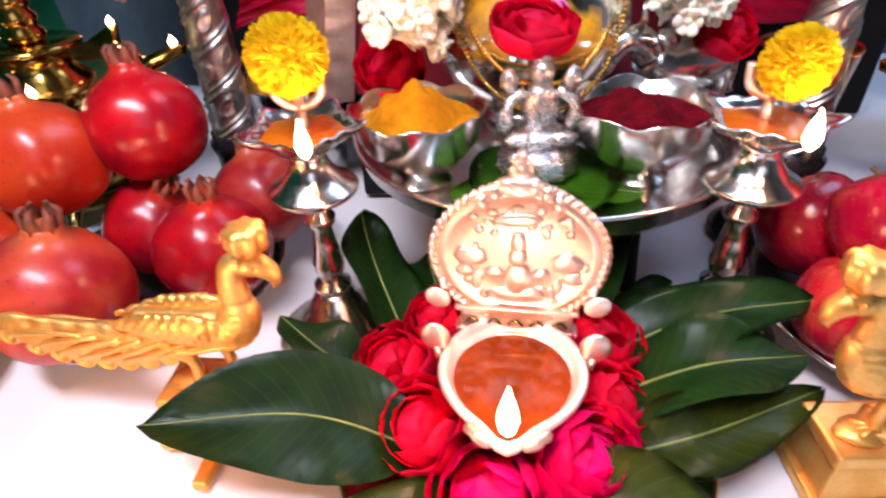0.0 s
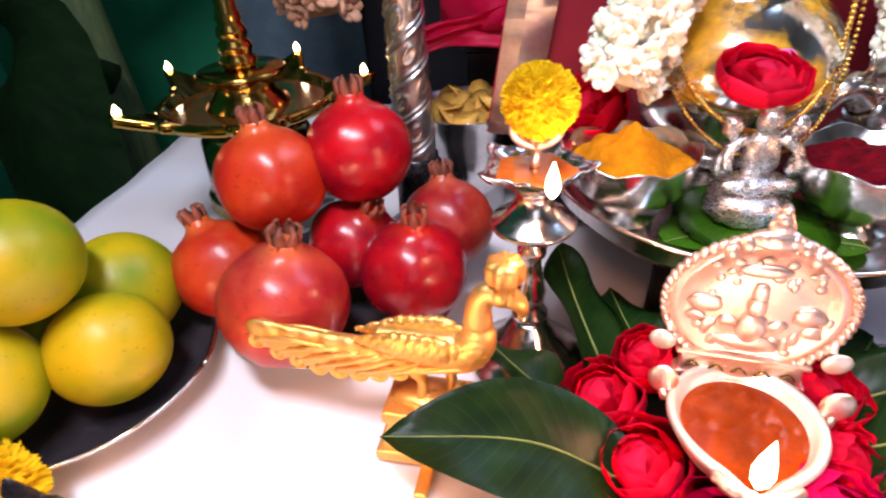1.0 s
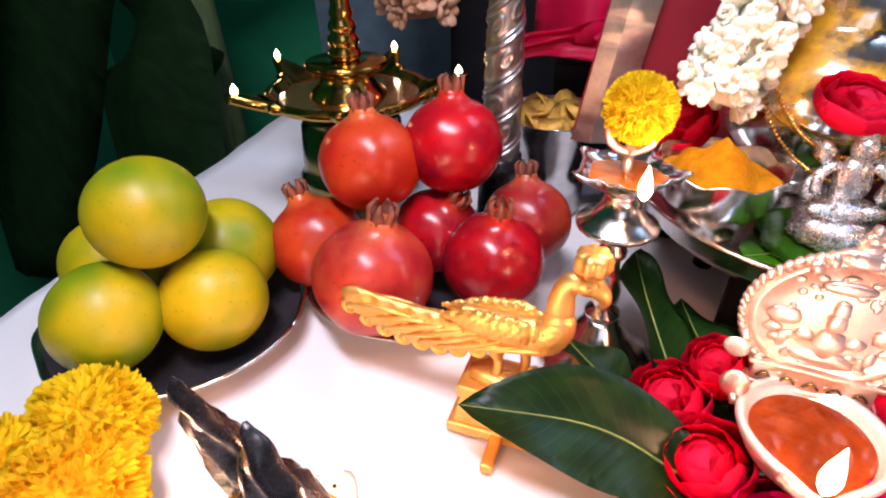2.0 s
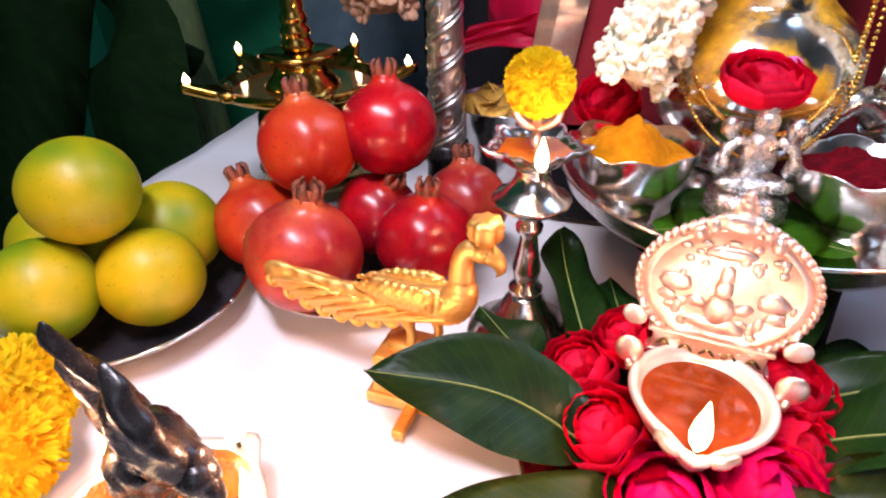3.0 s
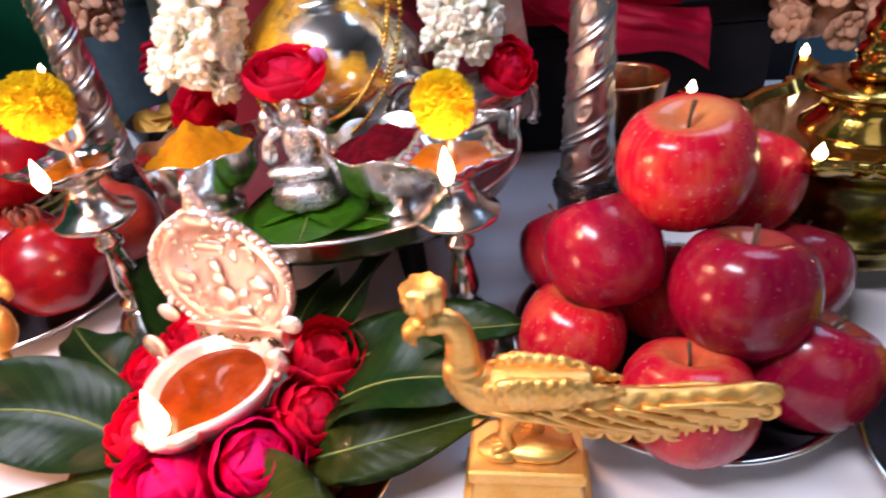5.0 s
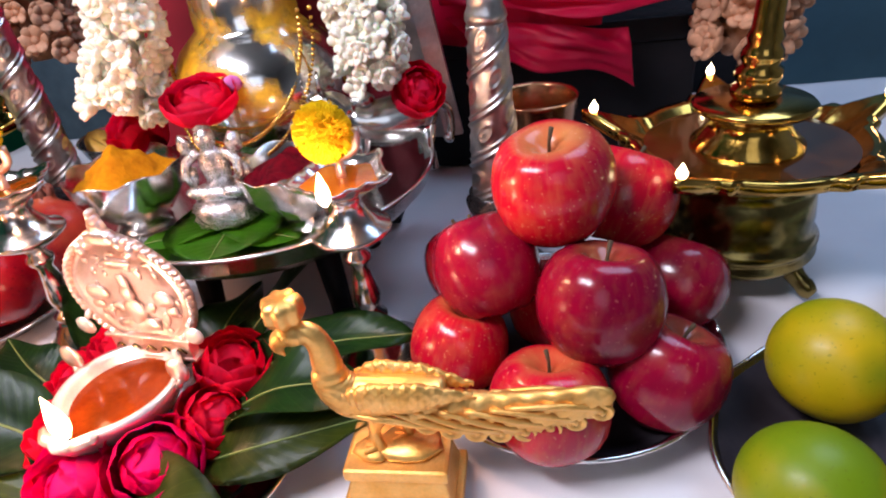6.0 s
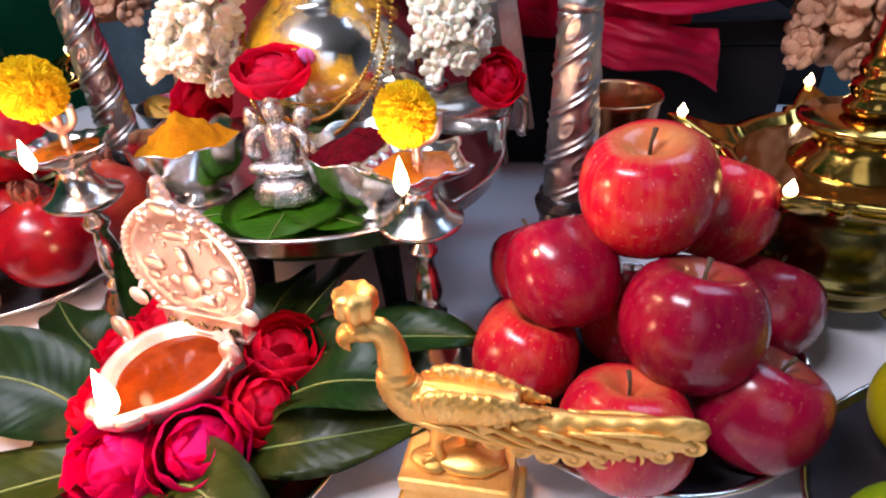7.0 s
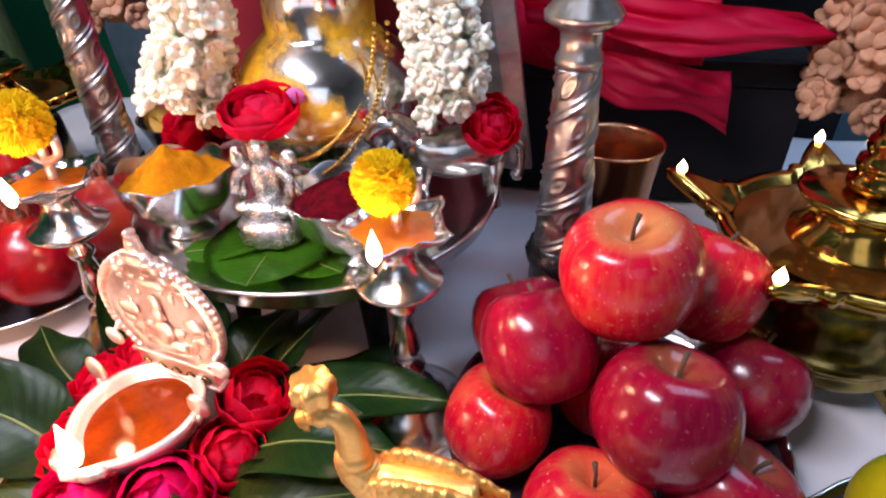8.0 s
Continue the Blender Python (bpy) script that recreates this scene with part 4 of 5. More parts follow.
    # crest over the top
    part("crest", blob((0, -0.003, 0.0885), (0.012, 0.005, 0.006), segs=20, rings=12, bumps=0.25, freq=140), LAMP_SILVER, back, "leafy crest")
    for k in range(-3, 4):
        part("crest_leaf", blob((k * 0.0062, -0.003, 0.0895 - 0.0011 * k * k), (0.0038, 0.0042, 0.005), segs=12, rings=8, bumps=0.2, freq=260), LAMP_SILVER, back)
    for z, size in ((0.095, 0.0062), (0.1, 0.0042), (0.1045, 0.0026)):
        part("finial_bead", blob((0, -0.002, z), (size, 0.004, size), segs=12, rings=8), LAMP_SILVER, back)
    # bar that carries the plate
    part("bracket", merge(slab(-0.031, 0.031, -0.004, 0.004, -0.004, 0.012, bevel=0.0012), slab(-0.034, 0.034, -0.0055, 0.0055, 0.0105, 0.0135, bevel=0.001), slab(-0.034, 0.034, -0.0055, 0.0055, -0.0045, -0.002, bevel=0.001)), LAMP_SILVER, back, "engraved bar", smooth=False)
    for k in range(5):
        part("scroll", tube(spline([(-0.024 + 0.012 * k - 0.004, -0.0048, 0.002), (-0.024 + 0.012 * k, -0.0052, 0.006), (-0.024 + 0.012 * k + 0.004, -0.0048, 0.002)], 3), 0.0008, 5), BRASS_DEEP, back)
    add_flame(ob, 0, -0.041, 0.061, 0.032, 0.0052)
    flame_light(*(m @ Vector((0, -0.06, 0.1))), 0.4)


def stand_lamp(x, y, label, turn, nozzle):
    """Small silver lamp on a turned stem, with a five-lipped dish and a lyre-shaped finial behind."""
    ob = thing("stand_lamp", label, "oil lamp", Matrix.Translation((x, y, 0)) @ rot("Z", turn), "pair of silver stand lamps")
    part("base", lathe([(0.043, 0.0), (0.044, 0.002), (0.043, 0.0045), (0.035, 0.008), (0.027, 0.016), (0.0235, 0.022), (0.019, 0.026), (0.0155, 0.034), (0.0125, 0.037), (0.0115, 0.04)], 40), SILVER, ob, "stepped round foot")
    part("stem", lathe([(0.0095, 0.04), (0.0125, 0.043), (0.0125, 0.046), (0.0075, 0.05), (0.0098, 0.058), (0.0105, 0.064), (0.0075, 0.078), (0.006, 0.09), (0.0092, 0.094), (0.0096, 0.098), (0.0065, 0.102), (0.007, 0.106)], 28), SILVER, ob, "baluster-turned stem")
    part("cup", lathe([(0.007, 0.104), (0.022, 0.113), (0.0265, 0.1165), (0.0272, 0.1185), (0.0262, 0.12), (0.019, 0.1235), (0.013, 0.132), (0.0105, 0.139), (0.013, 0.1435)], 36), SILVER, ob, "upturned bell under the dish")

    def lips(k, a):
        s = max(0.0, math.cos(2.5 * a) ** 2) ** 3
        return 1 + (0.34 if k in (2, 3, 4, 5, 6) else 0.12) * s * (0.4 if k < 2 else 1), 0.0015 * s + 0.0008 * math.cos(15 * a) * (k in (3, 4, 5))
    part("dish", lathe([(0.012, 0.143), (0.019, 0.146), (0.0245, 0.152), (0.0275, 0.156), (0.0285, 0.1575), (0.027, 0.158), (0.0235, 0.155), (0.018, 0.149), (0.003, 0.147)], 80, lips), SILVER, ob, "leaf-edged oil dish")
    part("oil", lathe([(0.0232, 0.1535), (0.012, 0.1537), (0.002, 0.1538)], 40, lambda k, a: (1 + 0.3 * (max(0.0, math.cos(2.5 * a) ** 2) ** 3) * (k == 0), 0), (False, True)), AMBER, ob, "amber lamp oil")
    # lyre finial
    bm = tube([(0, 0.004, 0.148), (0, 0.005, 0.166)], [0.0035, 0.0028], 10)
    tube(spline([(-0.014, 0.005, 0.184), (-0.012, 0.005, 0.172), (0, 0.005, 0.166), (0.012, 0.005, 0.172), (0.014, 0.005, 0.184)], 5), 0.0028, 8, bm)
    tube([(0, 0.005, 0.164), (0, 0.005, 0.184)], [0.003, 0.0035], 8, bm)
    part("finial", bm, LAMP_SILVER, ob, "open three-pronged finial", m=rot("Z", -turn))
    a = radians(nozzle)
    add_flame(ob, 0.037 * math.cos(a), 0.037 * math.sin(a), 0.1545, 0.021, 0.0042)
    p = ob.matrix_basis @ Vector((0.052 * math.cos(a), 0.052 * math.sin(a), 0.178))
    flame_light(*p, 0.3)
    return ob


def brass_lamp(x, y, label, dish, turn, lit, top=0.55, wide=1.0):
    """Tall brass standing lamp: three feet, bell base, wide five-beaked oil dish, ringed stem."""
    ob = thing("standing_brass_lamp", label, "oil lamp", Matrix.Translation((x, y, 0)) @ rot("Z", turn) @ Matrix.Diagonal((wide, wide, 1, 1)), "pair of brass standing lamps")
    s = dish / 0.13
    for i in range(3):
        a = 2 * math.pi * i / 3 + 0.5
        part("foot", tube(spline([(0.056 * math.cos(a), 0.056 * math.sin(a), 0.03), (0.074 * math.cos(a), 0.074 * math.sin(a), 0.017), (0.09 * math.cos(a), 0.09 * math.sin(a), 0.0085)], 4), [0.011, 0.0105, 0.0095, 0.009, 0.008, 0.0078, 0.0085, 0.0078, 0.0055], 10), BRASS_DEEP, ob, "clawed foot")
    top_z = dish - 0.016
    part("base", lathe([(0.055, 0.024), (0.074, 0.026), (0.077, 0.031), (0.073, 0.035), (0.0745, 0.038), (0.0765, 0.042), (0.073, 0.046), (0.069, 0.05), (0.0695, 0.06), (0.066, top_z - 0.014), (0.06, top_z - 0.008), (0.066, top_z - 0.004), (0.06, top_z)], 56), BRASS_DEEP, ob, "moulded drum base")

    def beaks(k, a):
        step = 2 * math.pi / 5
        d = abs((a + step / 2) % step - step / 2)
        q = max(0.0, 1 - d / 0.17)
        shoulder = max(0.0, min(1.0, (0.3 - d) / 0.05))
        on = 1.0 if 3 <= k <= 6 else (0.6 if k in (2, 7) else 0.0)
        return 1 + on * (0.37 * q + 0.09 * shoulder), on * (0.011 * q + 0.002 * shoulder)

    prof = [(0.05, dish - 0.018), (0.07, dish - 0.014), (0.096, dish - 0.003), (0.105, dish - 0.0015), (0.1062, dish + 0.006), (0.104, dish + 0.0075), (0.095, dish + 0.006), (0.086, dish - 0.004), (0.06, dish - 0.01), (0.01, dish - 0.011)]
    bowl = part("dish", lathe(prof, 220, beaks), BRASS, ob, "wide beaked brass oil dish")
    part("oil", lathe([(0.0905, dish + 0.0006), (0.05, dish - 0.0008), (0.002, dish - 0.0008)], 60, lambda k, a: (1, 0), (False, True)), OIL_DARK, ob, "dark still oil")
    z = dish
    part("collar", lathe([(0.05, z - 0.008), (0.049, z + 0.002), (0.036, z + 0.012), (0.032, z + 0.022), (0.036, z + 0.026), (0.05, z + 0.028), (0.052, z + 0.031), (0.049, z + 0.0335), (0.018, z + 0.0335)], 44), BRASS, ob, "flared collar")
    part("stem", lathe([(0.017, z + 0.0335), (0.021, z + 0.038), (0.021, z + 0.043), (0.0165, z + 0.046), (0.0195, z + 0.051), (0.019, z + 0.056), (0.0145, z + 0.059), (0.0175, z + 0.064), (0.0165, z + 0.069), (0.013, z + 0.073), (0.015, z + 0.078),
                            (0.012, z + 0.084), (0.0105, z + 0.14), (0.009, z + 0.2), (0.0125, z + 0.204), (0.0125, z + 0.21), (0.009, z + 0.214), (0.008, top - 0.05), (0.02, top - 0.04), (0.012, top - 0.02), (0.003, top)], 28), BRASS, ob, "ringed tapering stem")
    for k in lit:
        a = 2 * math.pi * k / 5 * 1.0
        r = 0.142
        add_flame(ob, r * math.cos(a), r * math.sin(a), dish + 0.018, 0.0105, 0.0046)
    return ob


OIL_DARK = plain("dark_lamp_oil", (0.1, 0.03, 0.004), (0.05, 0.014, 0.002), 0.05, 0.0, 40, coat=1.0, rough2=0.08)


def pillar(x, y, z0, z1, label, r0, r1, base_to=0.0):
    """Embossed silver candlestick: spiral vine bands round a tapering shaft, bulb above."""
    ob = thing("silver_candlestick", label, "candlestick", Matrix.Translation((x, y, 0)), "pair of chased silver candlesticks")
    bm = bmesh.new()
    n, segs = 200, 96
    rows = []
    for j in range(n + 1):
        v = j / n
        z = z0 + (z1 - z0) * v
        r = r0 + (r1 - r0) * v
        row = []
        for i in range(segs):
            a = 2 * math.pi * i / segs
            turns = a / (2 * math.pi)
            ph2 = z / 0.034 - 2 * turns
            f = ph2 - math.floor(ph2)
            band = math.exp(-((f - 0.1) / 0.05) ** 2) + 0.75 * math.exp(-((f - 0.26) / 0.035) ** 2)
            g = (5 * turns + 0.5 * math.floor(ph2)) % 1.0
            d2 = ((f - 0.66) / 0.24) ** 2 + ((g - 0.5) / 0.34) ** 2
            boss = math.exp(-((math.sqrt(d2) - 0.75) / 0.22) ** 2) + 0.6 * math.exp(-d2 / 0.06)
            row.append((*(((r + 0.0019 * band + 0.0011 * boss) * q) for q in (math.cos(a), math.sin(a))), z))
        rows.append(row)
    skin_rings(bm, rows)
    part("shaft", bm, SILVER_SHAFT, ob, "shaft with spiral embossed vines")
    part("foot", lathe([(r0 * 2.1, base_to), (r0 * 2.15, base_to + 0.004), (r0 * 1.8, base_to + 0.01), (r0 * 1.15, base_to + 0.02), (r0 * 1.1, z0 - 0.02), (r0 * 1.25, z0 - 0.012), (r0 * 1.3, z0 - 0.006), (r0 * 1.12, z0 - 0.003), (r0 * 1.15, z0 + 0.002), (r0 * 0.9, z0 + 0.003)], 40), SILVER_DARK, ob, "dark round foot")
    part("neck", lathe([(r1 * 0.98, z1 - 0.001), (r1 * 1.15, z1 + 0.004), (r1 * 1.1, z1 + 0.008), (r1 * 0.95, z1 + 0.012), (r1 * 1.0, z1 + 0.022), (r1 * 1.2, z1 + 0.025), (r1 * 1.75, z1 + 0.029), (r1 * 1.8, z1 + 0.034), (r1 * 1.35, z1 + 0.041), (r1 * 1.4, z1 + 0.048), (r1 * 1.05, z1 + 0.07), (r1 * 1.3, z1 + 0.12), (r1 * 2.0, z1 + 0.13), (r1 * 0.3, z1 + 0.133)], 36), SILVER_SHAFT, ob, "plain neck and bulb")
    return ob


def tray_set():
    ob = thing("offering_tray", "round silver tray raised on a dark footed stool", "tray", Matrix.Translation((0.062, 0.408, 0)))
    R = 0.14
    part("tray", lathe([(0.1, 0.088), (0.126, 0.09), (R - 0.004, 0.1), (R, 0.112), (R + 0.002, 0.114), (R, 0.1155), (R - 0.003, 0.113), (R - 0.012, 0.098), (0.12, 0.0955), (0.06, 0.0955), (0.003, 0.0955)], 96), SILVER, ob, "shallow silver tray with an upright rim")
    part("stool_top", lathe([(0.085, 0.07), (0.09, 0.074), (0.09, 0.086), (0.084, 0.0878)], 48), BLACK, ob, "dark stool top")
    for i in range(4):
        a = math.pi / 4 + i * math.pi / 2
        part("stool_leg", tube([(0.075 * math.cos(a), 0.075 * math.sin(a), 0.072), (0.082 * math.cos(a), 0.082 * math.sin(a), 0.0)], [0.011, 0.009], 10), BLACK, ob)
    # flowers and figures on it
    leaf((0.07, 0.385, 0.0975), (0.02, 0.335, 0.0985), (-0.008, 0.318, 0.0995), 0.05, BETEL, "fresh green betel leaf on the silver tray", roll=8, name="betel_leaf", fold=0.06, wave=0.0012, seed=2, blunt=0.7)
    leaf((0.03, 0.385, 0.0973), (0.078, 0.335, 0.0982), (0.112, 0.318, 0.099), 0.05, BETEL, "fresh green betel leaf on the silver tray", roll=-6, name="betel_leaf", fold=0.06, wave=0.0012, seed=4, blunt=0.7)
    leaf((0.042, 0.4, 0.0985), (0.052, 0.335, 0.0998), (0.058, 0.29, 0.101), 0.095, BETEL, "fresh green betel leaf on the silver tray", roll=0, name="betel_leaf", fold=0.06, wave=0.0012, seed=6, blunt=0.65)
    for x, y, R, label, mat, heap in ((-0.028, 0.357, 0.042, "lotus-shaped silver bowl heaped with yellow turmeric", TURMERIC, 0.026), (0.113, 0.35, 0.043, "lotus-shaped silver bowl filled with dark vermilion", VERMILION, 0.012)):
        ob = thing("lotus_bowl", label, "bowl", Matrix.Translation((x, y, 0.0958)), "pair of lotus bowls")

        def petals(k, a):
            w = abs(math.cos(4 * a))
            return 1 + 0.05 * w * (k > 2), 0.0045 * w * (k in (5, 6, 7))
        part("bowl", lathe([(R * 0.48, 0.0), (R * 0.5, 0.003), (R * 0.34, 0.008), (R * 0.6, 0.014), (R * 0.9, 0.031), (R * 1.0, 0.0475), (R * 1.01, 0.049), (R * 0.98, 0.0485), (R * 0.89, 0.035), (R * 0.58, 0.019), (0.002, 0.015)], 72, petals), SILVER, ob, "petal-edged silver bowl")
        bm = bmesh.new()
        rows = []
        for j in range(14):
            v = j / 13
            row = []
            for i in range(40):
                a = 2 * math.pi * i / 40
                r = R * 0.9 * (1 - v) * (1 + 0.05 * abs(math.cos(4 * a)) * (1 - v)) + 0.0006
                px, py = r * math.cos(a), r * math.sin(a)
                z = 0.0415 + heap * (v ** 1.15) + 0.011 * noise.noise(Vector((px * 60, py * 60, x * 50))) * min(1, 3 * v) + 0.004 * noise.noise(Vector((px * 190, py * 190, x * 50))) * min(1, 4 * v)
                row.append((px, py, z))
            rows.append(row)
        skin_rings(bm, rows, caps=(False, True))
        part("powder", bm, mat, ob, "heaped powder")


def idol():
    """Small cast silver figure on a lotus seat, kept to plain rounded forms."""
    bm = lathe([(0.024, 0.0), (0.0265, 0.003), (0.0235, 0.007), (0.0255, 0.011), (0.0225, 0.016), (0.018, 0.019)], 36, lambda k, a: (1 + 0.05 * math.cos(12 * a), 0))
    blob((0, -0.002, 0.024), (0.021, 0.014, 0.007), bm, 16, 9, bumps=0.2, freq=120)
    blob((0, 0.0, 0.042), (0.0115, 0.008, 0.018), bm, 16, 10, bumps=0.12, freq=120)
    blob((0, -0.001, 0.064), (0.0075, 0.0075, 0.009), bm, 14, 9)
    blob((0, 0.0, 0.075), (0.006, 0.006, 0.01), bm, 12, 8, bumps=0.2, freq=200)
    for s in (-1, 1):
        tube(spline([(s * 0.01, 0, 0.053), (s * 0.02, -0.003, 0.046), (s * 0.021, -0.008, 0.034)], 3), 0.0036, 8, bm)
        blob((s * 0.019, 0.002, 0.058), (0.006, 0.005, 0.008), bm, 10, 7, bumps=0.3, freq=260)
        blob((s * 0.013, -0.01, 0.025), (0.011, 0.006, 0.005), bm, 12, 7)
        blob((s * 0.022, 0.0, 0.034), (0.006, 0.005, 0.009), bm, 10, 7, bumps=0.3, freq=260)
    ob = part("silver_statuette", bm, SILVER_CHASED, None, m=Matrix.Translation((0.049, 0.352, 0.103)))
    tagged(ob, "small cast silver seated statuette on a lotus base", "statuette")


def cow():
    """Silver cow standing on the tray, head towards -x."""
    bm = tube(spline([(0.034, 0, 0.035), (0.022, 0, 0.037), (0.004, 0, 0.034), (-0.012, 0, 0.036), (-0.022, 0, 0.043)], 4), [0.009, 0.0125, 0.0145, 0.0155, 0.016, 0.0162, 0.0164, 0.0164, 0.0165, 0.0162, 0.0155, 0.0148, 0.014, 0.0132, 0.012, 0.011, 0.0095], 18)
    blob((-0.012, 0, 0.05), (0.009, 0.007, 0.006), bm)
    tube(spline([(-0.02, 0, 0.043), (-0.031, 0, 0.053), (-0.04, 0, 0.052), (-0.047, 0, 0.044)], 3), [0.0095, 0.009, 0.0088, 0.0085, 0.0082, 0.0078, 0.007, 0.006, 0.0055, 0.0045], 12, bm)
    for s in (-1, 1):
        tube(spline([(-0.034, s * 0.005, 0.059), (-0.036, s * 0.011, 0.066), (-0.035, s * 0.008, 0.074)], 3), [0.0026, 0.0023, 0.002, 0.0017, 0.0014, 0.0011, 0.0006], 7, bm)
        blob((-0.031, s * 0.012, 0.055), (0.003, 0.007, 0.0035), bm, 8, 6)
        for lx in (-0.017, 0.026):
            tube([(lx, s * 0.008, 0.03), (lx - 0.001, s * 0.009, 0.015), (lx, s * 0.009, 0.0)], [0.0065, 0.0042, 0.0048], 9, bm)
    tube(spline([(0.035, 0, 0.041), (0.043, 0.002, 0.034), (0.044, 0.002, 0.02), (0.04, 0.001, 0.012)], 4), [0.003] * 10 + [0.004, 0.0045, 0.002], 8, bm)
    ob = part("cow_figurine", bm, SILVER, None, m=Matrix.Translation((0.162, 0.432, 0.0962)) @ rot("Z", 20) @ Matrix.Scale(1.3, 4))
    tagged(ob, "polished silver cow figurine with curved horns", "figurine")


def pot():
    ob = thing("kalasha_pot", "round silver pot smeared with turmeric, wearing chains", "pot", Matrix.Translation((0.055, 0.462, 0.0958)))
    part("body", lathe([(0.032, 0.0), (0.036, 0.004), (0.032, 0.008), (0.052, 0.022), (0.069, 0.046), (0.0755, 0.072), (0.073, 0.094), (0.06, 0.113), (0.047, 0.124), (0.0425, 0.128), (0.0425, 0.156), (0.047, 0.165), (0.056, 0.17), (0.057, 0.173), (0.052, 0.174), (0.04, 0.164), (0.038, 0.13), (0.002, 0.125)], 64), POT, ob, "bellied silver pot with turmeric-smeared shoulders")
    part("dot", blob((0.008, -0.073, 0.098), (0.0075, 0.003, 0.006)), PINK_DOT, ob, "pink powder dot")
    # bead chains slung round the neck
    ch = thing("gold_chain", "gold bead chain slung round the silver pot", "necklace")
    first = None
    for loop, (drop, wide, fwd) in enumerate(((0.1, 0.064, 0.012), (0.085, 0.056, 0.004))):
        pts = []
        for i in range(90):
            a = math.pi * i / 89
            x = wide * math.cos(a)
            z = 0.234 - drop * math.sin(a) ** 0.8
            y = 0.462 - math.sqrt(max(0.0, 0.08 ** 2 - x * x)) * (0.6 + 0.4 * math.sin(a)) - fwd * math.sin(a)
            pts.append((0.055 + x, y, z))
        for p in pts:
            if first is None:
                first = part("bead", blob((0, 0, 0), (0.0021, 0.0021, 0.0021), segs=8, rings=6), GOLD, ch, m=Matrix.Translation(p))
            else:
                again(first, ch, Matrix.Translation(p) @ Matrix.Scale(1.0 if loop else 0.75, 4))
    for k in range(5):
        again(first, ch, Matrix.Translation((0.055 + 0.002 * (k % 2), 0.374 - 0.001 * k, 0.136 - 0.006 * k)) @ Matrix.Scale(1.8, 4))


PINK_DOT = plain("pink_powder", (0.75, 0.2, 0.5), (0.6, 0.12, 0.4), 0.8)


def throne():
    """Silk-covered back board behind the pot, wider below, with ribbed silver side rails."""
    ob = thing("silver_backboard", "red silk back board with ribbed silver rails", "backboard", Matrix.Translation((0.045, 0.5, 0)))
    bm = bmesh.new()
    pts = [(-0.178, 0.1), (0.174, 0.1), (0.14, 0.34), (-0.14, 0.34)]
    skin_rings(bm, [[(x, y, z) for x, z in pts] for y in (0.0, 0.012)])
    # panel silk is coloured dark for the shade between rails and garlands
    part("board", bm, SHADED_SILK, ob, "red silk stretched between the rails, shade in its colour", smooth=False)
    for s in (-1, 1):
        bm = bmesh.new()
        rows = []
        for j in range(61):
            v = j / 60
            c = Vector((s * (0.176 - 0.036 * v), -0.006, 0.102 + 0.236 * v))
            w = 0.04
            rows.append([(c.x - s * w, c.y - 0.002, c.z), (c.x - s * w * 0.4, c.y - 0.006 - 0.0003 * math.sin(j * 1.3), c.z), (c.x, c.y - 0.002, c.z), (c.x, c.y + 0.006, c.z), (c.x - s * w, c.y + 0.006, c.z)])
        skin_rings(bm, rows)
        part("rail", bm, SILVER_SHAFT, ob, "ribbed bright side rail", smooth=False)
    part("support", slab(-0.14, 0.1, 0.0, 0.1, 0.002, 0.109, bevel=0.004), BLACK, ob, "dark block carrying the board", smooth=False)


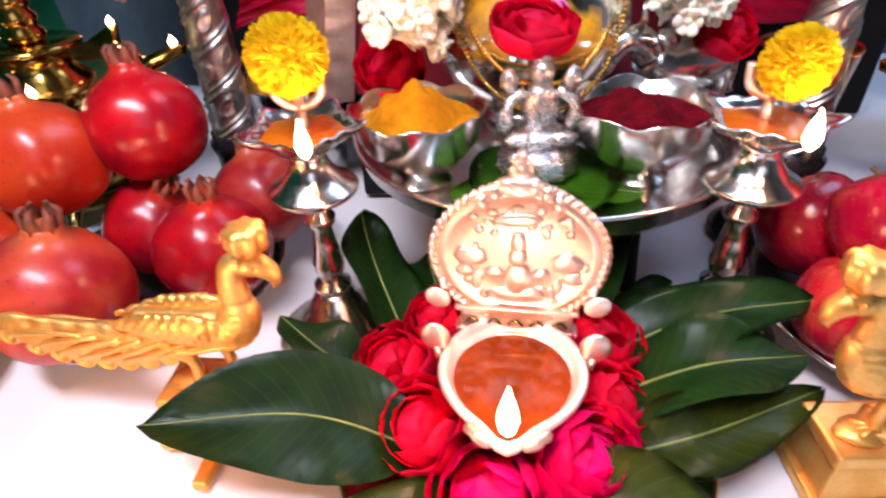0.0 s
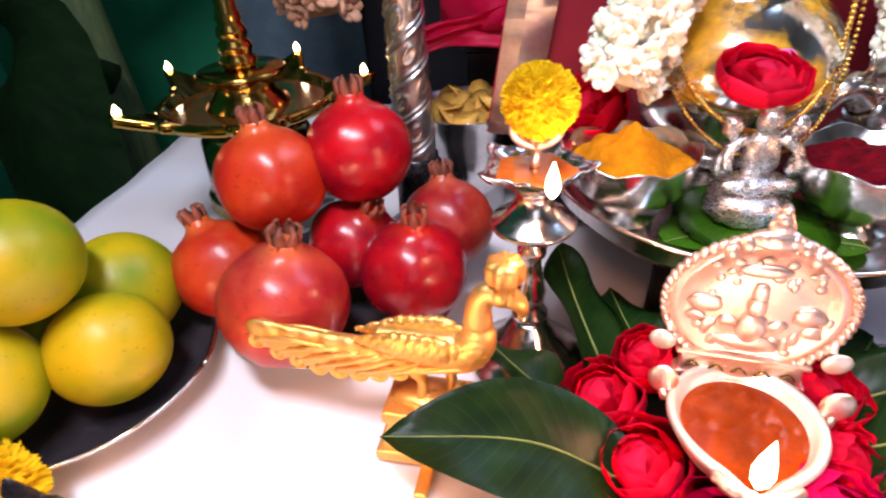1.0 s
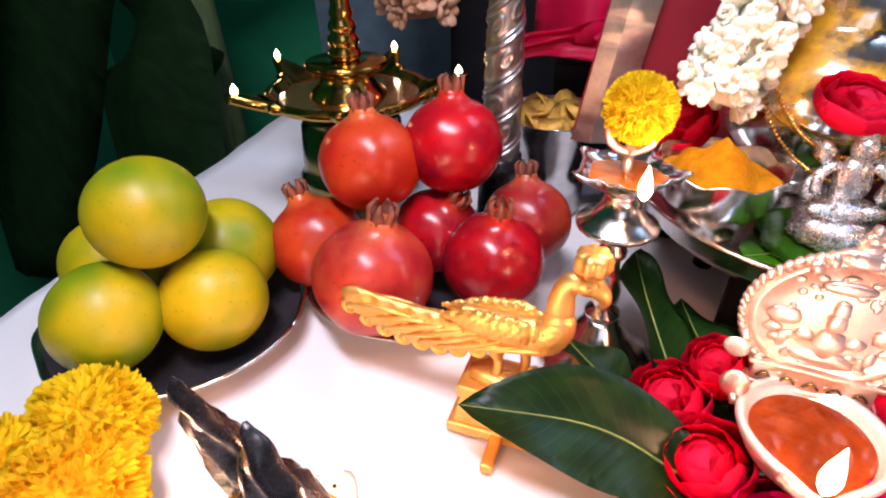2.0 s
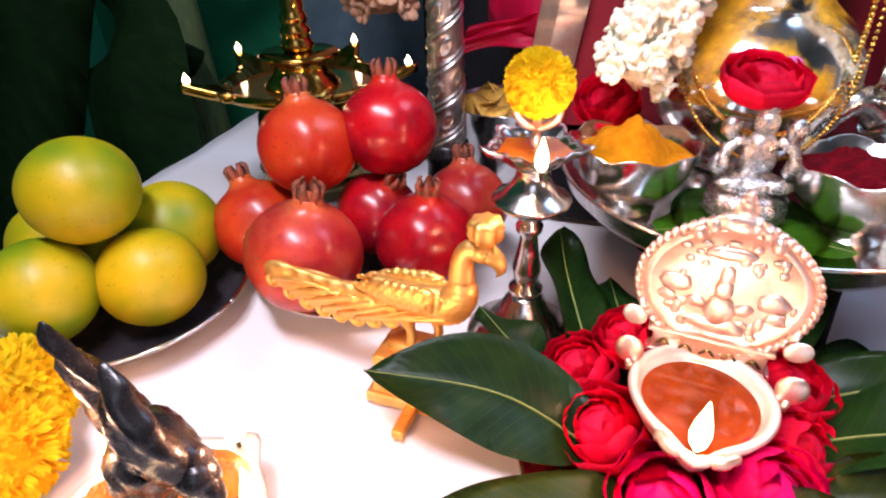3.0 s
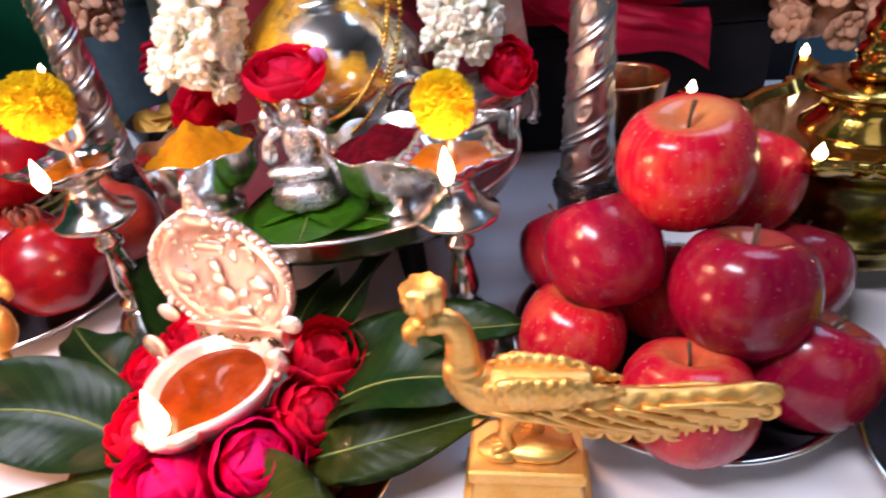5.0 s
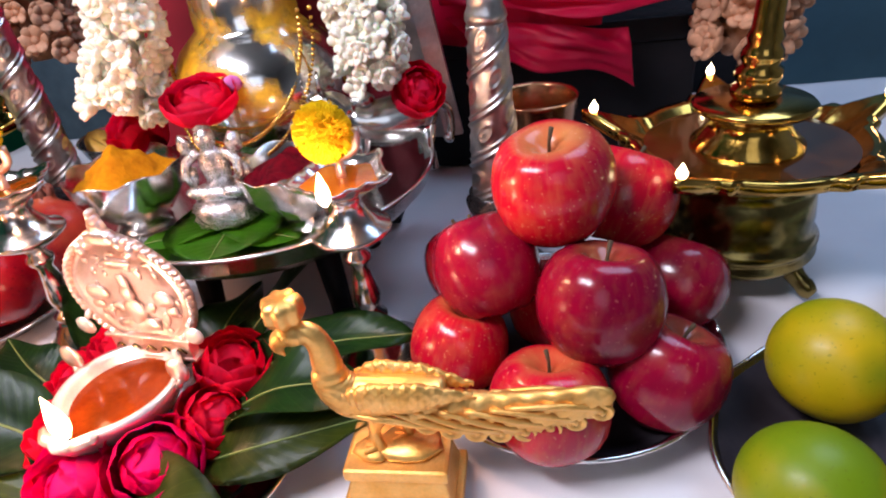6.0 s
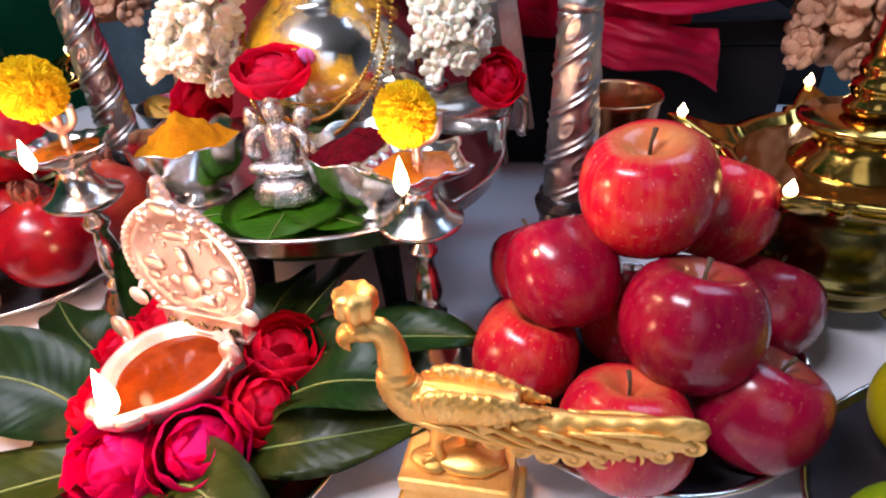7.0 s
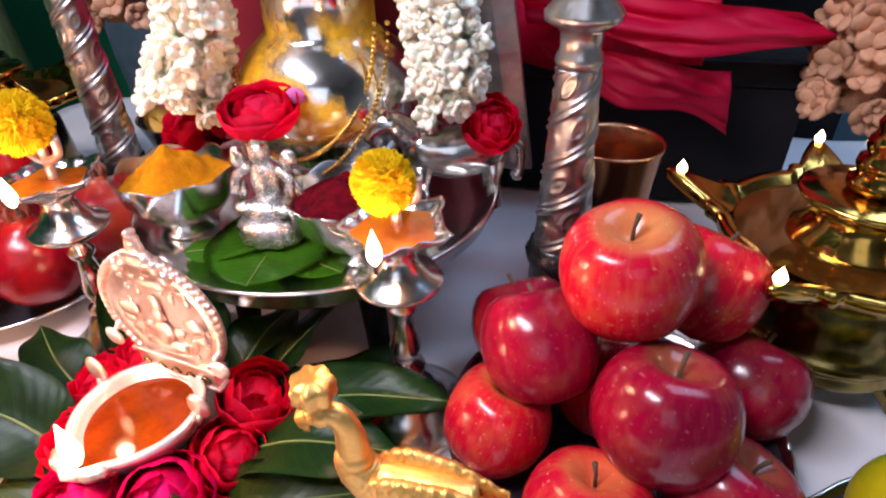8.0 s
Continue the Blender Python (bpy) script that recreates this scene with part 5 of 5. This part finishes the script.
def parrot_lamp():
    """Dark silver bird with raised wings on a stalk over a shallow dish of oil with burning wicks."""
    ob = thing("bird_lamp", "tarnished silver bird lamp over a lit oil dish", "oil lamp", Matrix.Translation((-0.24, 0.085, 0)))
    part("foot", lathe([(0.03, 0.0), (0.031, 0.003), (0.02, 0.008), (0.012, 0.012), (0.016, 0.016)], 32), SILVER, ob)

    def lips(k, a):
        s = max(0.0, math.cos(2.5 * a) ** 2) ** 4
        return 1 + (0.2 if 2 <= k <= 5 else 0.05) * s, 0.002 * s
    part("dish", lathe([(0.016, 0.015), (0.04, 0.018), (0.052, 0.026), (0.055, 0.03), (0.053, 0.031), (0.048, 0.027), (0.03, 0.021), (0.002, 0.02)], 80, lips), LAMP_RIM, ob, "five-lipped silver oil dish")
    oil = lathe([(0.0505 * (1 - k / 16) + 0.001, 0.0275) for k in range(17)], 60, None, (False, True))
    for v in oil.verts:
        v.co.z += 0.0035 * abs(noise.noise(v.co * 95)) + 0.0015 * noise.noise(v.co * 210) * (v.co.xy.length < 0.046)
    part("oil", oil, OIL_PALE, ob, "rippled amber ghee lit by the wicks")
    stalk = tube(spline([(0, 0, 0.024), (0.003, 0, 0.04), (0.007, 0, 0.054), (0.011, 0, 0.07)], 5), [0.0125, 0.0105, 0.0085, 0.0085, 0.0105, 0.0115, 0.0095, 0.0085, 0.0098, 0.0115, 0.0105, 0.0095, 0.0105, 0.0125, 0.0125, 0.012], 20)
    part("stalk", stalk, SILVER_DARK, ob, "knotted stalk")
    bm = tube(spline([(0.008, 0, 0.062), (0.014, 0, 0.082), (0.024, -0.001, 0.099), (0.036, -0.002, 0.096), (0.045, -0.003, 0.088)], 5), [0.0115, 0.0125, 0.0135, 0.0145, 0.0152, 0.0158, 0.0162, 0.0164, 0.0162, 0.0158, 0.015, 0.0142, 0.0133, 0.0124, 0.0116, 0.011, 0.0105, 0.0102, 0.01, 0.0095, 0.007], 22)
    for v in bm.verts:
        v.co += Vector((0.0012 * math.sin(v.co.z * 620 + v.co.x * 300), 0.0014 * math.sin(v.co.x * 560 + v.co.z * 260), 0.001 * math.sin(v.co.x * 700)))
    part("body", bm, SILVER_DARK, ob, "ridged bird body")
    part("head", merge(blob((0.045, -0.004, 0.089), (0.0105, 0.0095, 0.0095)), tube(spline([(0.05, -0.005, 0.088), (0.055, -0.006, 0.082), (0.0525, -0.006, 0.075)], 3), [0.0062, 0.0056, 0.0048, 0.0038, 0.0028, 0.0018, 0.0008], 8)), SILVER_DARK, ob)
    for pts, w in ((((0.014, 0.006, 0.076), (-0.003, 0.008, 0.112), (-0.014, 0.002, 0.1545)), 0.0135), (((0.038, -0.006, 0.09), (0.028, -0.009, 0.12), (0.02, -0.003, 0.1465)), 0.0125)):
        path = spline(pts, 10)
        n = len(path) - 1
        key = [0.75, 0.98, 1.06, 1.0, 0.86, 0.66, 0.4, 0.06]
        bm = tube(path, [w * float(np.interp(7 * k / n, range(8), key)) for k in range(n + 1)], 18, flat=0.6)
        for v in bm.verts:
            v.co += Vector((0.0008 * math.sin(v.co.z * 420), 0.0016 * math.sin(v.co.z * 330 + v.co.x * 420), 0.0006 * math.sin(v.co.x * 500)))
        part("wing", bm, SILVER_DARK, ob, "upswept pointed wing")
    for a, h in ((12, 0.042), (150, 0.02), (215, 0.026), (252, 0.018), (288, 0.024), (322, 0.02), (75, 0.02)):
        add_flame(ob, 0.055 * math.cos(radians(a)), 0.055 * math.sin(radians(a)), 0.036, h, 0.0058)
    flame_light(-0.175, 0.102, 0.1, 0.42)
    flame_light(-0.29, 0.05, 0.08, 0.35)


def silk():
    """Crimson silk gathered on the wall side, its ends spreading in two stiff pleated fans."""
    def sheet(name, label, corners, depth, n, seed, mat=RED_SILK):
        bm = bmesh.new()
        rows = []
        for j in range(25):
            v = j / 24
            row = []
            for i in range(61):
                u = i / 60
                a = Vector(corners[0]).lerp(Vector(corners[1]), u)
                b = Vector(corners[2]).lerp(Vector(corners[3]), u)
                p = a.lerp(b, v)
                p.y += depth * math.sin(n * math.pi * u + seed + 1.2 * v) * (0.3 + 0.7 * v) + 0.012 * noise.noise(Vector((u * 5, v * 4, seed)))
                p.z += 0.008 * math.sin(2.2 * math.pi * u + seed) * v
                row.append(bm.verts.new(p))
            rows.append(row)
        for a, b in zip(rows, rows[1:]):
            for i in range(60):
                bm.faces.new((a[i], a[i + 1], b[i + 1], b[i]))
        bmesh.ops.solidify(bm, geom=bm.faces[:], thickness=0.002)
        tagged(part(name, bm, mat), label, "cloth")
    sheet("silk_drape", "deep red silk drape hanging behind the altar", ((-0.2, 0.66, 0.6), (0.42, 0.66, 0.6), (-0.19, 0.62, 0.16), (0.36, 0.62, 0.16)), 0.02, 9, 0.4)
    sheet("silk_pleat", "crimson silk pleat end spreading to one side", ((0.19, 0.6, 0.235), (0.43, 0.6, 0.213), (0.2, 0.59, 0.192), (0.48, 0.6, 0.178)), 0.007, 1.6, 1.1)
    sheet("silk_pleat", "crimson silk pleat end hanging down", ((0.2, 0.61, 0.184), (0.388, 0.6, 0.16), (0.24, 0.6, 0.152), (0.399, 0.6, 0.097)), 0.006, 1.2, 2.6)
    sheet("silk_pleat", "crimson silk pleat end spreading over the black box", ((-0.205, 0.6, 0.172), (0.0, 0.6, 0.215), (-0.218, 0.595, 0.139), (0.0, 0.6, 0.165)), 0.005, 1.2, 0.2)


def tumbler():
    ob = thing("copper_tumbler", "wide copper water tumbler with a rolled rim", "tumbler", Matrix.Translation((0.288, 0.484, 0)))
    part("cup", lathe([(0.024, 0.0), (0.0255, 0.002), (0.029, 0.05), (0.034, 0.105), (0.0375, 0.132), (0.0385, 0.135), (0.0375, 0.137), (0.0362, 0.134), (0.0325, 0.105), (0.0275, 0.05), (0.026, 0.04)], 48), COPPER, ob)
    part("water", lathe([(0.0312, 0.095), (0.001, 0.095)], 32, None, (False, True)), OIL_DARK, ob)


def chips_bowl():
    ob = thing("steel_bowl", "steel bowl of yellow dried banana slices", "bowl", Matrix.Translation((-0.153, 0.55, 0)))
    part("bowl", lathe([(0.035, 0.0), (0.04, 0.06), (0.05, 0.09), (0.056, 0.108), (0.0575, 0.11), (0.055, 0.109), (0.046, 0.09), (0.002, 0.075)], 48), STEEL, ob, "deep steel bowl")
    rng = random.Random(5)
    first = None
    for i in range(26):
        a, r = rng.uniform(0, 6.28), 0.036 * math.sqrt(rng.random())
        m = Matrix.Translation((r * math.cos(a), r * math.sin(a), 0.098 + 0.02 * rng.random() * (1 - r / 0.05))) @ rot("X", rng.uniform(-35, 35)) @ rot("Y", rng.uniform(-35, 35)) @ rot("Z", rng.uniform(0, 360))
        if first is None:
            first = part("slice", lathe([(0.001, 0.0), (0.018, 0.0012), (0.019, 0.0022), (0.001, 0.0028)], 14, lambda k, q: (1 + 0.12 * math.cos(2 * q), 0.003 * math.cos(2 * q))), CHIPS, ob, m=m)
        else:
            again(first, ob, m)


def backdrop_things():
    # banana plant at the altar's end: stalk and drooping blades
    ob = thing("banana_plant", "green banana plant beside the altar, corner shade in its leaf colour", "plant")
    part("stalk", tube(spline([(-0.83, 0.92, -0.75), (-0.85, 0.92, 0.0), (-0.87, 0.92, 0.6), (-0.9, 0.92, 1.2)], 5), [0.06 - 0.002 * k for k in range(16)], 16), STALK, ob, "pale ribbed stalk")
    for n, (pts, w) in enumerate(((((-0.85, 0.88, 0.2), (-0.95, 0.75, 0.35), (-1.1, 0.6, -0.3)), 0.34), (((-0.85, 0.9, 0.3), (-0.6, 0.95, 0.42), (-0.36, 1.0, 0.26)), 0.16), (((-0.87, 0.88, 0.1), (-0.8, 0.7, 0.1), (-0.72, 0.6, -0.35)), 0.26), (((-0.9, 0.86, 0.5), (-1.0, 0.7, 0.6), (-0.95, 0.45, 0.1)), 0.3))):
        pp = spline(pts, 12)
        bm = bmesh.new()
        rows = []
        for j, p in enumerate(pp):
            v = j / (len(pp) - 1)
            d = (pp[min(j + 1, len(pp) - 1)] - pp[max(j - 1, 0)]).normalized()
            side = d.cross(Vector((0, 1, 0.3))).normalized()
            half = w / 2 * math.sin(math.pi * (0.08 + 0.88 * v)) ** 0.6
            rows.append([bm.verts.new(p + side * half * u + Vector((0, 0.03 * abs(u) + 0.006 * math.sin(20 * v + 4 * u), 0))) for u in (-1, -0.6, -0.2, 0, 0.2, 0.6, 1)])
        for a, b in zip(rows, rows[1:]):
            for i in range(6):
                bm.faces.new((a[i], a[i + 1], b[i + 1], b[i]))
        bmesh.ops.solidify(bm, geom=bm.faces[:], thickness=0.002)
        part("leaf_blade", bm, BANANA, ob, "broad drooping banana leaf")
    # a stool under slate-coloured cloth behind
    st = thing("covered_stool", "stool covered with slate-blue cloth behind the table", "stool")
    for x in (-0.58, -0.31):
        for y in (0.99, 1.16):
            part("leg", slab(x - 0.02, x + 0.02, y - 0.02, y + 0.02, -0.75, 0.1, bevel=0.003), WOOD, st, smooth=False)
    part("seat", slab(-0.61, -0.28, 0.96, 1.19, 0.1, 0.15, bevel=0.006), WOOD, st, smooth=False)
    bm = slab(-0.62, -0.27, 0.95, 1.2, -0.5, 0.17, bevel=0.02)
    bmesh.ops.subdivide_edges(bm, edges=bm.edges[:], cuts=5, use_grid_fill=True)
    for v in bm.verts:
        v.co += Vector((noise.noise(v.co * 6), noise.noise(v.co * 6 + Vector((5, 0, 0))), 0)) * 0.025
    part("cover", bm, BLUE_CLOTH, st, "loose slate-blue cloth cover")
    # black block added for the dark background beyond the silk; doors made up
    cb = thing("black_cabinet", "black block filling the dark background behind the table", "cabinet")
    part("body", slab(-0.36, 0.62, 0.92, 1.25, -0.75, 0.55, bevel=0.004), BLACK, cb, smooth=False)
    for x in (-0.35, 0.135):
        door = part("door", slab(x, x + 0.475, 0.9, 0.919, -0.7, 0.54, bevel=0.003), BLACK, cb, smooth=False)
        part("handle", tube([(x + (0.44 if x < 0 else 0.035), 0.892, -0.1), (x + (0.44 if x < 0 else 0.035), 0.892, 0.02)], 0.005, 8), STEEL, door)
    box = thing("black_box", "black box under the silk on the table", "box", Matrix.Translation((0.1525, 0.72, 0.002)))
    part("body", slab(-0.318, 0.318, -0.077, 0.077, 0.0, 0.132, bevel=0.003), BLACK, box, smooth=False)
    part("lid", slab(-0.3225, 0.3225, -0.08, 0.08, 0.1325, 0.158, bevel=0.004), BLACK, box, smooth=False)
    ob = thing("glazed_bowl", "small pale green glazed bowl on the cloth", "bowl", Matrix.Translation((0.585, 0.325, 0.0)))
    part("bowl", lathe([(0.028, 0.0), (0.03, 0.004), (0.028, 0.007), (0.048, 0.022), (0.058, 0.045), (0.0595, 0.05), (0.057, 0.05), (0.045, 0.024), (0.002, 0.012)], 48), CELADON, ob)
    part("contents", lathe([(0.053, 0.038), (0.03, 0.04), (0.001, 0.041)], 32, None, (False, True)), OIL_DARK, ob, "dark liquid")


# ---------------------------------------------------------------- the place, largest first
room()
table()
backdrop_things()
silk()
throne()
tray_set()
pot()
idol()
cow()
brass_lamp(-0.362, 0.505, "tall polished brass standing lamp with lit wicks", 0.128, 12, (0, 1, 2, 3, 4), wide=0.8)
brass_lamp(0.443, 0.408, "tall polished brass standing lamp with lit wicks", 0.112, 160, (0, 1, 2, 3, 4), wide=0.81)
pillar(0.253, 0.412, 0.08, 0.215, "chased silver candlestick behind the apples", 0.0205, 0.0135)
pillar(-0.198, 0.483, 0.083, 0.245, "chased silver candlestick behind the pomegranates", 0.0185, 0.0145)
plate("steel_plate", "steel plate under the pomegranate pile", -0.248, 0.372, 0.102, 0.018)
plate("steel_plate", "steel plate with dark-painted reflections under the apple pile", 0.298, 0.293, 0.104, 0.024)
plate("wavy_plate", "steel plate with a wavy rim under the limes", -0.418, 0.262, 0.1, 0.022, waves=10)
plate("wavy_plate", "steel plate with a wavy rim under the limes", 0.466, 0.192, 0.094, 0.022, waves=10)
plate("lamp_plate", "steel plate under the leaves and roses", 0.025, 0.215, 0.102, 0.01, inside=STEEL)
pomegranates()
apples()
limes()
deity_lamp()
stand_lamp(-0.0905, 0.31, "small lit silver stand lamp topped by a marigold", -76, 0)
stand_lamp(0.1615, 0.296, "small lit silver stand lamp topped by a marigold", -88, 0)
peacock(Matrix.Translation((-0.135, 0.233, 0.0)) @ rot("Z", -5) @ Matrix.Scale(0.955, 4), "gilt peacock figurine on a plinth beside the pomegranates")
peacock(Matrix.Translation((0.187, 0.188, 0.0)) @ rot("Z", 179) @ Matrix.Scale(0.955, 4), "gilt peacock figurine on a plinth beside the apples")
parrot_lamp()
tumbler()
chips_bowl()

# roses banked round the lamp and set on the altar
for n, (p, R, tilt, mat) in enumerate((((-0.047, 0.247, 0.034), 0.026, (12, -22), ROSE), ((-0.03, 0.203, 0.032), 0.027, (18, -28), ROSE), ((0.004, 0.165, 0.028), 0.031, (38, -8), ROSE_PINK), ((0.054, 0.176, 0.036), 0.03, (30, 22), ROSE_PINK),
                                       ((0.076, 0.213, 0.034), 0.026, (14, 34), ROSE), ((0.075, 0.25, 0.046), 0.026, (5, 20), ROSE), ((-0.02, 0.265, 0.052), 0.021, (10, -20), ROSE))):
    rose(p, R, tilt, mat, "pink-red rose bloom laid round the oil lamp" if mat is ROSE_PINK else "red rose bloom laid round the oil lamp", n, "roses round the lamp")
rose((0.045, 0.368, 0.192), 0.0285, (16, 4), ROSE, "large red rose set on the silver statuette", 21, flat=0.55)
rose((-0.05, 0.412, 0.158), 0.026, (40, -20), ROSE, "dark red rose under the jasmine garland", 22)
rose((0.196, 0.43, 0.166), 0.023, (50, 30), ROSE, "dark red rose beside the silver cow", 23)

# marigolds
marigold((-0.0895, 0.305, 0.197), (0.0188, 0.0188, 0.0182), MARIGOLD, "yellow marigold stuck on the lamp's finial", 1, "marigolds on the lamps", rot("X", 30))
marigold((0.161, 0.286, 0.188), (0.0152, 0.0152, 0.0175), MARIGOLD, "yellow marigold stuck on the lamp's finial", 2, "marigolds on the lamps", rot("X", 30))
for n, (p, r) in enumerate((((-0.388, 0.14, 0.032), 0.034), ((-0.36, 0.098, 0.03), 0.034), ((-0.41, 0.09, 0.034), 0.034), ((-0.37, 0.045, 0.03), 0.033))):
    marigold(p, (r, r, r * 0.85), MARIGOLD_ORANGE if n % 2 else MARIGOLD, "large yellow marigold lying on the table", 10 + n, "marigolds on the table", n=420)
marigold((-0.035, 0.108, 0.014), (0.02, 0.02, 0.014), MARIGOLD, "small yellow marigold lying before the leaves", 20)

# garlands
garland([(0.008, 0.416, 0.36), (-0.013, 0.407, 0.252), (-0.024, 0.4, 0.21), (-0.035, 0.394, 0.178)], 0.0215, "thick white jasmine garland hanging beside the pot", 1, JASMINE, 0.0054, 8, size=1.25)
garland([(0.142, 0.442, 0.36), (0.154, 0.436, 0.25), (0.164, 0.43, 0.21), (0.161, 0.427, 0.178)], 0.0205, "thick white jasmine garland hanging beside the pot", 2, JASMINE, 0.0054, 8, size=1.25)
garland([(-0.37, 0.73, 0.5), (-0.36, 0.725, 0.36), (-0.35, 0.72, 0.165)], 0.04, "faded pinkish flower garland hanging behind the lamp", 3, DRIED, 0.011, 9, size=2.3)
garland([(0.5, 0.62, 0.5), (0.5, 0.615, 0.36), (0.505, 0.61, 0.13)], 0.036, "faded pinkish flower garland hanging behind the lamp", 4, DRIED, 0.011, 9, size=2.2)

# leaves spread under and round the lamp
LEAVES = (
    ((-0.03, 0.2, 0.014), (-0.09, 0.205, 0.04), (-0.17, 0.192, 0.052), 0.066, MANGO, -27),
    ((-0.055, 0.24, 0.016), (-0.09, 0.255, 0.036), (-0.118, 0.275, 0.048), 0.042, MANGO, 10),
    ((-0.035, 0.262, 0.016), (-0.06, 0.31, 0.055), (-0.072, 0.347, 0.076), 0.05, MANGO, 24),
    ((-0.01, 0.175, 0.012), (-0.07, 0.128, 0.024), (-0.145, 0.082, 0.008), 0.056, MANGO_YOUNG, -8),
    ((0.015, 0.165, 0.012), (0.03, 0.13, 0.024), (0.075, 0.075, 0.008), 0.056, MANGO_YOUNG, 0),
    ((0.03, 0.165, 0.015), (0.075, 0.15, 0.03), (0.135, 0.11, 0.006), 0.05, MANGO_YOUNG, 16),
    ((0.065, 0.25, 0.02), (0.13, 0.255, 0.052), (0.2, 0.262, 0.056), 0.05, MANGO, 12),
    ((0.07, 0.225, 0.018), (0.12, 0.22, 0.05), (0.18, 0.225, 0.05), 0.056, MANGO, 4),
    ((0.065, 0.19, 0.014), (0.115, 0.19, 0.034), (0.185, 0.215, 0.034), 0.042, MANGO_YOUNG, 20),
    ((0.05, 0.27, 0.016), (0.085, 0.31, 0.05), (0.12, 0.345, 0.075), 0.052, MANGO, -20),
    ((0.0, 0.28, 0.01), (-0.02, 0.32, 0.025), (-0.03, 0.36, 0.03), 0.05, MANGO, 10),
    ((0.03, 0.28, 0.012), (0.04, 0.32, 0.03), (0.05, 0.36, 0.03), 0.05, MANGO, -10),
    ((0.08, 0.27, 0.012), (0.12, 0.3, 0.02), (0.15, 0.335, 0.012), 0.044, MANGO, 0),
)
for n, (a, b, c, w, mat, roll) in enumerate(LEAVES):
    leaf(a, b, c, w, mat, "olive-green mango leaf spread under the oil lamp" if mat is MANGO_YOUNG else "dark glossy mango leaf spread under the oil lamp", roll, seed=n)
